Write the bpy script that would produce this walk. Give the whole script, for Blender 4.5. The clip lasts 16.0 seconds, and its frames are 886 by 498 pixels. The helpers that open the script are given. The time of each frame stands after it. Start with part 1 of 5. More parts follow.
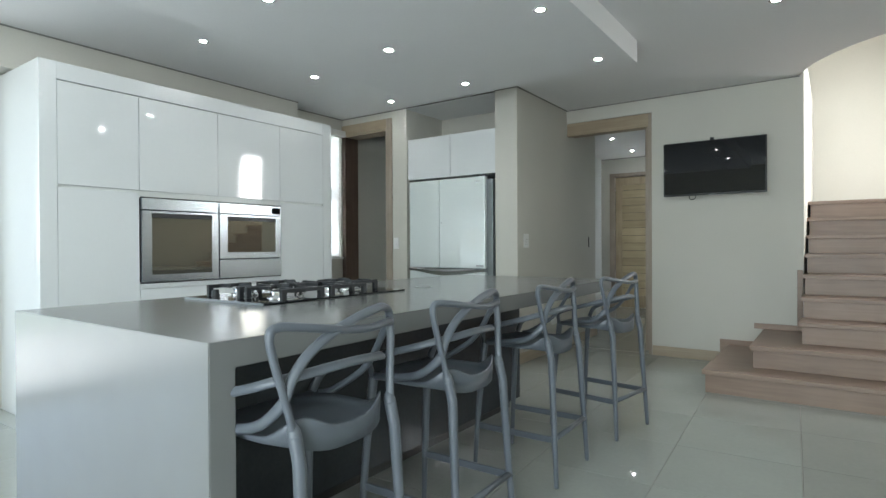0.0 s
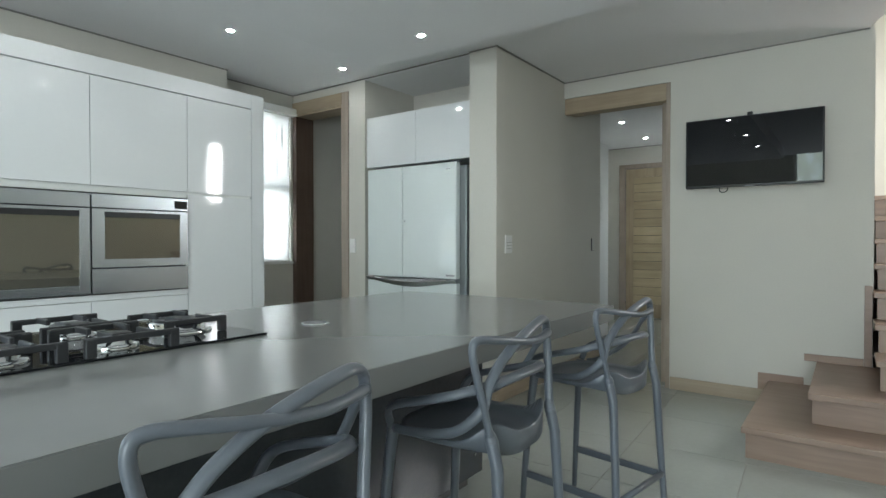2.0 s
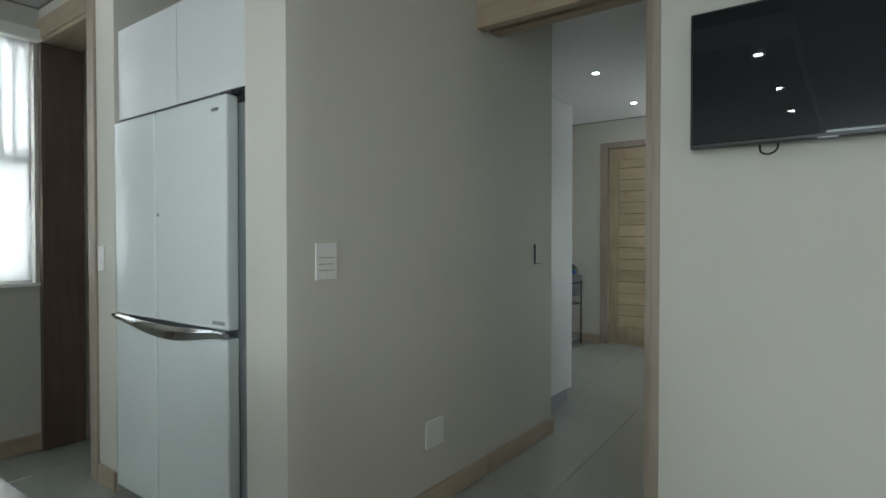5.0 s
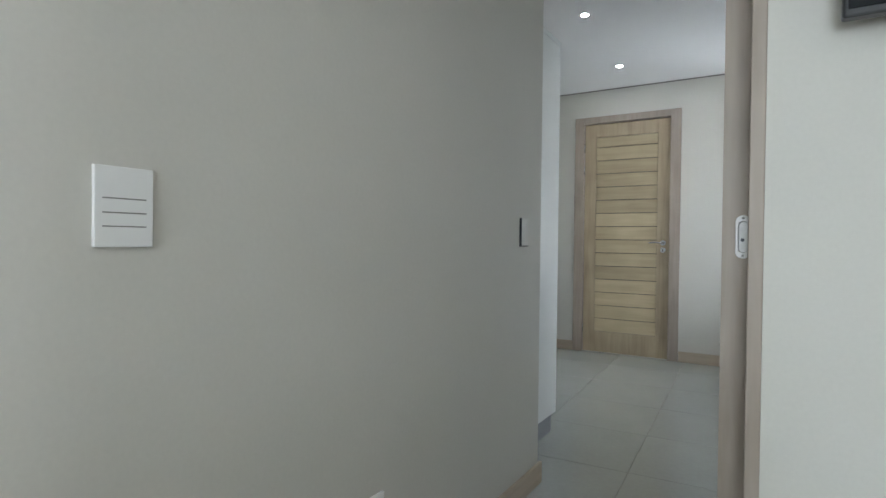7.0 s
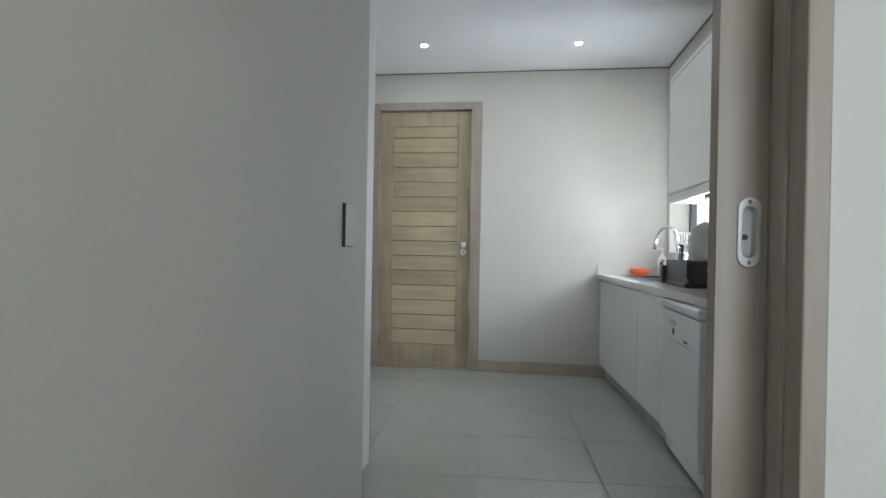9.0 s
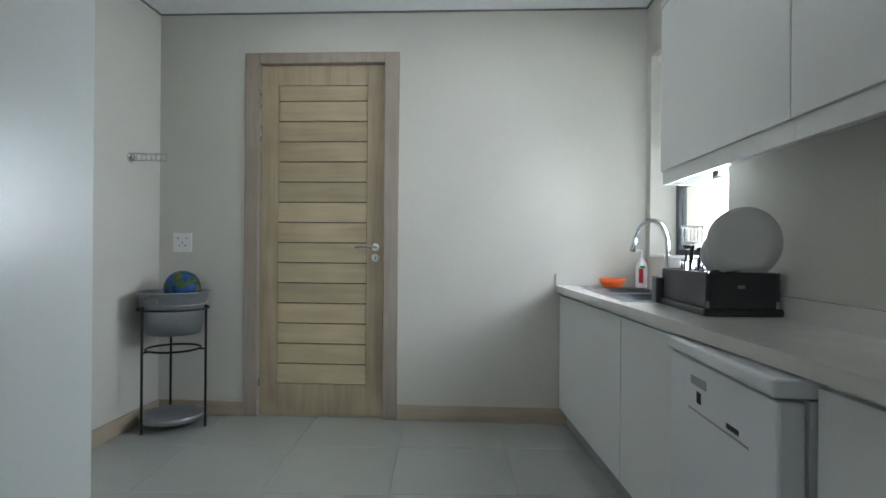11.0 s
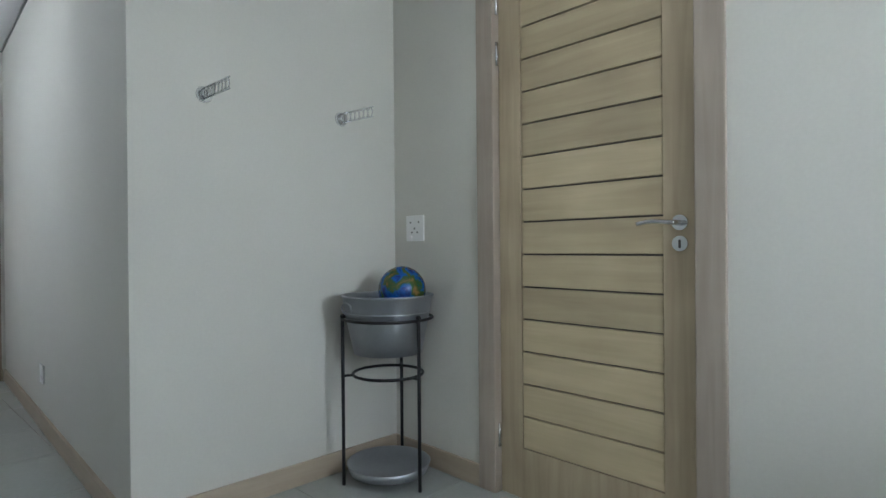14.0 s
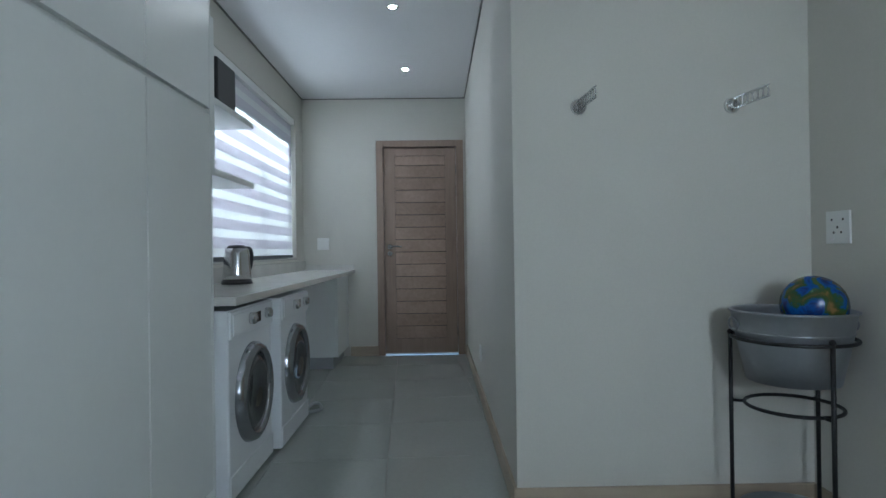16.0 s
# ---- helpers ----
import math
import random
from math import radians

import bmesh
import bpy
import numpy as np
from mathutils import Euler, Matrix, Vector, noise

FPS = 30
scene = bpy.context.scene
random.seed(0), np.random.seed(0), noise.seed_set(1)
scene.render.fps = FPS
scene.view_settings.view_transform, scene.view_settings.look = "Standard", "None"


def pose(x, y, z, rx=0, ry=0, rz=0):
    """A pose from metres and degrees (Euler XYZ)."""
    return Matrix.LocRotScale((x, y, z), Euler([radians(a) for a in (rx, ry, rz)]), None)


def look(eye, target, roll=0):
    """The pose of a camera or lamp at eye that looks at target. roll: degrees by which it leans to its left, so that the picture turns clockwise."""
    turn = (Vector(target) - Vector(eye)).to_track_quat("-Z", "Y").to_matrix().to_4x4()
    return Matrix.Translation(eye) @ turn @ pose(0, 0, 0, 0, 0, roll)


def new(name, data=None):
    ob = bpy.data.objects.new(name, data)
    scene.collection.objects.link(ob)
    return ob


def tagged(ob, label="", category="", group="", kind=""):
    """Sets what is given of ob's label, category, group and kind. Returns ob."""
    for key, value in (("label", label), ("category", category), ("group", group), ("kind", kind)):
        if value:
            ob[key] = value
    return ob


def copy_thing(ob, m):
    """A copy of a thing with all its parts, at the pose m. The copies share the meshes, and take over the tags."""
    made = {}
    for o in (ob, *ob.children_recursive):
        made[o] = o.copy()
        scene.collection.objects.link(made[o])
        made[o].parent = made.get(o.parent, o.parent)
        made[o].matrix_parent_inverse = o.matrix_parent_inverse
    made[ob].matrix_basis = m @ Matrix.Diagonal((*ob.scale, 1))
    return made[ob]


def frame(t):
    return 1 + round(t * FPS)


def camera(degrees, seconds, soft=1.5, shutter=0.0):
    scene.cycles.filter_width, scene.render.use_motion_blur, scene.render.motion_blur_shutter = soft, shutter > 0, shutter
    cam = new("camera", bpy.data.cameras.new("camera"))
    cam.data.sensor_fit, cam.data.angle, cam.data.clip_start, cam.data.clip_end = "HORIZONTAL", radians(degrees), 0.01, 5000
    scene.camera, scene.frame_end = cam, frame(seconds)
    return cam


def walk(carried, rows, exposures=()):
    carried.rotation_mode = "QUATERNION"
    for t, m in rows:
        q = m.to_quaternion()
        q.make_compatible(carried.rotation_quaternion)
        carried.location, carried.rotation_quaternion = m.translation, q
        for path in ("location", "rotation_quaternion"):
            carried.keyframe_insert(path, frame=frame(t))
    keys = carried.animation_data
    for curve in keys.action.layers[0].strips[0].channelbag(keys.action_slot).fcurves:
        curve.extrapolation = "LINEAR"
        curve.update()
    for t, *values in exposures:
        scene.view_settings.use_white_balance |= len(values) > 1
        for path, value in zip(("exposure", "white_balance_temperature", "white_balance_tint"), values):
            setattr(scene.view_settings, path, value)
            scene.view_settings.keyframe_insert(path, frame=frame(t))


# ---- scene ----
cam = camera(77.2, 16.0)
PATH = [
    (0, (2.465, -5.925, 1.136), (1.312, -4.291, 1.124), -0.3),
    (0.5, (2.403, -5.695, 1.165), (1.235, -4.071, 1.147), -0.2),
    (1, (2.33, -5.436, 1.164), (1.16, -3.814, 1.146), -0.1),
    (1.5, (2.249, -5.081, 1.181), (1.072, -3.464, 1.161), -0.1),
    (2, (2.116, -4.745, 1.197), (0.931, -3.134, 1.172), -0.0),
    (2.5, (2.007, -4.404, 1.19), (0.823, -2.793, 1.162), 0.0),
    (3, (1.918, -3.998, 1.224), (0.743, -2.38, 1.19), 0.1),
    (3.5, (1.812, -3.6, 1.229), (0.652, -1.972, 1.195), -0.0),
    (4, (1.749, -3.216, 1.231), (0.593, -1.584, 1.194), -0.0),
    (4.5, (1.693, -2.796, 1.244), (0.525, -1.172, 1.214), -0.1),
    (5, (1.583, -2.43, 1.259), (0.394, -0.822, 1.227), -0.0),
    (5.2, (1.542, -2.306, 1.259), (0.343, -0.705, 1.225), 0.0),
    (7.3, (0.856, -1.466, 1.116), (-0.091, 0.298, 1.092), 0.9),
    (7.5, (0.789, -1.413, 1.115), (-0.071, 0.392, 1.094), 0.9),
    (8, (0.619, -1.295, 1.115), (-0.011, 0.603, 1.098), 1.0),
    (8.5, (0.507, -1.108, 1.123), (0.102, 0.851, 1.115), 0.8),
    (9, (0.498, -0.845, 1.116), (0.219, 1.136, 1.108), 1.0),
    (9.2, (0.509, -0.723, 1.126), (0.261, 1.262, 1.122), 0.9),
    (11.3, (0.654, 0.743, 1.134), (0.552, 2.741, 1.133), 0.5),
    (11.5, (0.683, 0.892, 1.137), (0.56, 2.888, 1.131), 0.6),
    (12, (0.749, 1.274, 1.152), (0.493, 3.257, 1.133), 0.5),
    (12.5, (0.765, 1.588, 1.108), (0.315, 3.537, 1.099), 0.3),
    (13, (0.744, 1.869, 1.082), (0.043, 3.742, 1.079), -0.1),
    (13.5, (0.747, 2.098, 1.08), (-0.319, 3.79, 1.078), -0.1),
    (14, (0.752, 2.347, 1.064), (-0.685, 3.738, 1.058), -0.5),
    (14.5, (0.77, 2.519, 1.08), (-0.971, 3.504, 1.07), -0.6),
    (15, (0.783, 2.554, 1.092), (-1.12, 3.17, 1.091), -0.7),
    (15.5, (0.795, 2.587, 1.097), (-1.185, 2.866, 1.099), -0.8),
    (16, (0.809, 2.604, 1.089), (-1.191, 2.63, 1.096), -0.8),
]
walk(cam, [(t, look(eye, target, roll)) for t, eye, target, roll in PATH],
     [(0, 1.54, 6150, 7.5), (2, 1.59, 6150, 7.5), (3.5, 1.6, 6150, 7.5), (4.5, 1.24, 6150, 7.5), (5.2, 1.58, 6150, 8), (7.5, 2.27, 5950, 13), (9.2, 2.2, 5950, 12), (11.3, 1.9, 5900, 9), (12.5, 1.55, 5850, 7.5), (13.2, 1.75, 5800, 7.5), (14.2, 2.12, 5800, 9), (15, 1.97, 5600, 6.5), (16, 1.55, 5450, 6)])


# ---- world, sun and lights ----
world = bpy.data.worlds.new("sky")
scene.world = world
world.use_nodes = True
wn = world.node_tree
sky = wn.nodes.new("ShaderNodeTexSky")
sky.sky_type, sky.sun_disc = "NISHITA", False
sky.sun_elevation, sky.sun_rotation = radians(50), radians(12)
wn.links.new(sky.outputs[0], wn.nodes["Background"].inputs[0])
wn.nodes["Background"].inputs[1].default_value = 0.15

sun = new("sun", bpy.data.lights.new("sun", "SUN"))
sun.data.energy, sun.data.angle, sun.data.color = 5.0, radians(0.5), (1.0, 0.95, 0.87)
sun.matrix_world = look((2, 9.4, 11.5), (0, 0, 0))


def window_light(name, eye, target, width, height, watts, color=(0.92, 0.97, 1.0)):
    lamp = new(name, bpy.data.lights.new(name, "AREA"))
    lamp.data.shape, lamp.data.size, lamp.data.size_y = "RECTANGLE", width, height
    lamp.data.energy, lamp.data.color = watts, color
    lamp.matrix_world = look(eye, target)
    return lamp


window_light("skylight_south", (2.4, -8.88, 1.25), (1.9, 0, 1.2), 2.4, 1.9, 52)
window_light("skylight_south_high", (2.4, -8.88, 3.22), (1.9, 0, 2.0), 2.4, 1.9, 31, (0.88, 1.0, 0.9))
window_light("skylight_west", (-2.42, -6.18, 1.15), (3, -6.18, 0.9), 2.8, 2.2, 13)
window_light("skylight_stair", (3.88, 1.1, 2.5), (2.2, 0.9, 2.2), 0.62, 1.18, 30, (1.0, 0.98, 0.94))
window_light("skylight_scullery", (1.98, 3.42, 1.46), (-0.2, 1.75, 0.85), 0.7, 0.64, 8.6, (0.93, 0.975, 1.0))
window_light("skylight_laundry", (-3.55, 1.06, 1.7), (-3.55, 3, 1.2), 2.2, 1.2, 18)
window_light("skylight_kitchen", (-2.78, -1.48, 1.75), (0, -1.48, 1.4), 0.4, 1.4, 11)





# ---- materials ----
def mat(name, color, rough=0.5, metal=0.0, var=0.06, scale=4.0, grain=60.0, bump=0.0, spec=0.5, coat=0.0, rrough=0.0, stretch=(1, 1, 1), objvar=0.0):
    """A plain surface with broad and fine variation of its colour, gloss and relief."""
    m = bpy.data.materials.new(name)
    m.use_nodes = True
    nt = m.node_tree
    b = nt.nodes["Principled BSDF"]
    tc = nt.nodes.new("ShaderNodeTexCoord")
    mp = nt.nodes.new("ShaderNodeMapping")
    mp.inputs["Scale"].default_value = stretch
    nt.links.new(tc.outputs["Object"], mp.inputs[0])
    n1, n2 = nt.nodes.new("ShaderNodeTexNoise"), nt.nodes.new("ShaderNodeTexNoise")
    for n, s, d in ((n1, scale, 3), (n2, grain, 4)):
        n.inputs["Scale"].default_value, n.inputs["Detail"].default_value = s, d
        nt.links.new(mp.outputs[0], n.inputs["Vector"])
    mix = nt.nodes.new("ShaderNodeMix")
    mix.data_type = "FLOAT"
    mix.inputs[0].default_value = 0.4
    nt.links.new(n1.outputs["Fac"], mix.inputs[2])
    nt.links.new(n2.outputs["Fac"], mix.inputs[3])
    ramp = nt.nodes.new("ShaderNodeValToRGB")
    lo, hi = [max(0.0, c * (1 - 2 * var)) for c in color], [min(1.0, c * (1 + 2 * var)) for c in color]
    ramp.color_ramp.elements[0].position, ramp.color_ramp.elements[1].position = 0.3, 0.7
    ramp.color_ramp.elements[0].color, ramp.color_ramp.elements[1].color = (*lo, 1), (*hi, 1)
    nt.links.new(mix.outputs[0], ramp.inputs[0])
    out = ramp.outputs[0]
    if objvar:
        info = nt.nodes.new("ShaderNodeObjectInfo")
        hsv = nt.nodes.new("ShaderNodeHueSaturation")
        rng = nt.nodes.new("ShaderNodeMapRange")
        rng.inputs[3].default_value, rng.inputs[4].default_value = 1 - objvar, 1 + objvar
        nt.links.new(info.outputs["Random"], rng.inputs[0])
        nt.links.new(rng.outputs[0], hsv.inputs["Value"])
        nt.links.new(out, hsv.inputs["Color"])
        out = hsv.outputs[0]
    nt.links.new(out, b.inputs["Base Color"])
    b.inputs["Roughness"].default_value, b.inputs["Metallic"].default_value = rough, metal
    b.inputs["Specular IOR Level"].default_value, b.inputs["Coat Weight"].default_value = spec, coat
    b.inputs["Coat Roughness"].default_value = 0.04
    if rrough:
        rr = nt.nodes.new("ShaderNodeMapRange")
        rr.inputs[3].default_value, rr.inputs[4].default_value = max(0.0, rough - rrough), rough + rrough
        nt.links.new(n1.outputs["Fac"], rr.inputs[0])
        nt.links.new(rr.outputs[0], b.inputs["Roughness"])
    if bump:
        bp = nt.nodes.new("ShaderNodeBump")
        bp.inputs["Strength"].default_value, bp.inputs["Distance"].default_value = bump, 0.002
        nt.links.new(mix.outputs[0], bp.inputs["Height"])
        nt.links.new(bp.outputs[0], b.inputs["Normal"])
    return m


def wood(name, light, dark, axis, rough=0.45, objvar=0.08, knots=True):
    """Planed wood, its grain running along the axis 0, 1 or 2."""
    m = mat(name, light, rough, 0, 0.08, 2.0, 30.0, 0.12, objvar=0)
    nt = m.node_tree
    b = nt.nodes["Principled BSDF"]
    tc = nt.nodes.new("ShaderNodeTexCoord")
    info = nt.nodes.new("ShaderNodeObjectInfo")
    add = nt.nodes.new("ShaderNodeVectorMath")
    mul = nt.nodes.new("ShaderNodeVectorMath")
    mul.operation = "SCALE"
    mul.inputs[0].default_value = (7.0, 3.0, 5.0)
    nt.links.new(info.outputs["Random"], mul.inputs["Scale"])
    nt.links.new(tc.outputs["Object"], add.inputs[0])
    nt.links.new(mul.outputs[0], add.inputs[1])
    mp = nt.nodes.new("ShaderNodeMapping")
    mp.inputs["Scale"].default_value = [0.9 if i == axis else 14.0 for i in range(3)]
    nt.links.new(add.outputs[0], mp.inputs[0])
    g = nt.nodes.new("ShaderNodeTexNoise")
    g.inputs["Scale"].default_value, g.inputs["Detail"].default_value, g.inputs["Distortion"].default_value = 2.2, 6, 0.7
    nt.links.new(mp.outputs[0], g.inputs["Vector"])
    broad = nt.nodes.new("ShaderNodeTexNoise")
    broad.inputs["Scale"].default_value, broad.inputs["Detail"].default_value = 3.0, 2
    nt.links.new(add.outputs[0], broad.inputs["Vector"])
    ramp = nt.nodes.new("ShaderNodeValToRGB")
    ramp.color_ramp.elements[0].position, ramp.color_ramp.elements[1].position = 0.28, 0.68
    ramp.color_ramp.elements[0].color, ramp.color_ramp.elements[1].color = (*dark, 1), (*light, 1)
    mx = nt.nodes.new("ShaderNodeMix")
    mx.data_type = "FLOAT"
    mx.inputs[0].default_value = 0.45
    nt.links.new(g.outputs["Fac"], mx.inputs[2])
    nt.links.new(broad.outputs["Fac"], mx.inputs[3])
    nt.links.new(mx.outputs[0], ramp.inputs[0])
    hsv = nt.nodes.new("ShaderNodeHueSaturation")
    rng = nt.nodes.new("ShaderNodeMapRange")
    rng.inputs[3].default_value, rng.inputs[4].default_value = 1 - objvar, 1 + objvar
    nt.links.new(info.outputs["Random"], rng.inputs[0])
    nt.links.new(rng.outputs[0], hsv.inputs["Value"])
    nt.links.new(ramp.outputs[0], hsv.inputs["Color"])
    nt.links.new(hsv.outputs[0], b.inputs["Base Color"])
    return m


def glow(name, color, strength):
    m = bpy.data.materials.new(name)
    m.use_nodes = True
    b = m.node_tree.nodes["Principled BSDF"]
    b.inputs["Base Color"].default_value = (*color, 1)
    b.inputs["Emission Color"].default_value = (*color, 1)
    b.inputs["Emission Strength"].default_value = strength
    return m


def clear_glass(name, tint=(1, 1, 1), rough=0.0):
    m = bpy.data.materials.new(name)
    m.use_nodes = True
    b = m.node_tree.nodes["Principled BSDF"]
    b.inputs["Base Color"].default_value = (*tint, 1)
    b.inputs["Transmission Weight"].default_value, b.inputs["Roughness"].default_value = 1.0, rough
    b.inputs["IOR"].default_value = 1.45
    return m


def cloth(name, color, through_light=0.5):
    """Thin fabric that lets part of the light through."""
    m = bpy.data.materials.new(name)
    m.use_nodes = True
    nt = m.node_tree
    out = nt.nodes["Material Output"]
    d, tr, mix = nt.nodes.new("ShaderNodeBsdfDiffuse"), nt.nodes.new("ShaderNodeBsdfTranslucent"), nt.nodes.new("ShaderNodeMixShader")
    tc, mp, w = nt.nodes.new("ShaderNodeTexCoord"), nt.nodes.new("ShaderNodeMapping"), nt.nodes.new("ShaderNodeTexNoise")
    mp.inputs["Scale"].default_value = (40, 40, 300)
    nt.links.new(tc.outputs["Object"], mp.inputs[0])
    nt.links.new(mp.outputs[0], w.inputs["Vector"])
    ramp = nt.nodes.new("ShaderNodeValToRGB")
    ramp.color_ramp.elements[0].color = (*[c * 0.85 for c in color], 1)
    ramp.color_ramp.elements[1].color = (*color, 1)
    nt.links.new(w.outputs["Fac"], ramp.inputs[0])
    nt.links.new(ramp.outputs[0], d.inputs[0])
    nt.links.new(ramp.outputs[0], tr.inputs[0])
    mix.inputs[0].default_value = through_light
    nt.links.new(d.outputs[0], mix.inputs[1])
    nt.links.new(tr.outputs[0], mix.inputs[2])
    nt.links.new(mix.outputs[0], out.inputs[0])
    return m


def globe_paint(name):
    """Printed ball: blue with green and yellow-brown patches."""
    m = mat(name, (0.02, 0.12, 0.5), 0.25, 0, 0.2, 3, 20)
    nt = m.node_tree
    b = nt.nodes["Principled BSDF"]
    tc, n = nt.nodes.new("ShaderNodeTexCoord"), nt.nodes.new("ShaderNodeTexNoise")
    n.inputs["Scale"].default_value, n.inputs["Detail"].default_value, n.inputs["Distortion"].default_value = 13.0, 7, 1.4
    nt.links.new(tc.outputs["Object"], n.inputs["Vector"])
    r = nt.nodes.new("ShaderNodeValToRGB")
    e = r.color_ramp.elements
    e[0].position, e[0].color = 0.36, (0.005, 0.02, 0.12, 1)
    e[1].position, e[1].color = 0.7, (0.25, 0.16, 0.05, 1)
    for p, c in ((0.46, (0.008, 0.085, 0.34, 1)), (0.50, (0.015, 0.08, 0.03, 1)), (0.6, (0.06, 0.085, 0.02, 1))):
        el = r.color_ramp.elements.new(p)
        el.color = c
    nt.links.new(n.outputs["Fac"], r.inputs[0])
    nt.links.new(r.outputs[0], b.inputs["Base Color"])
    return m


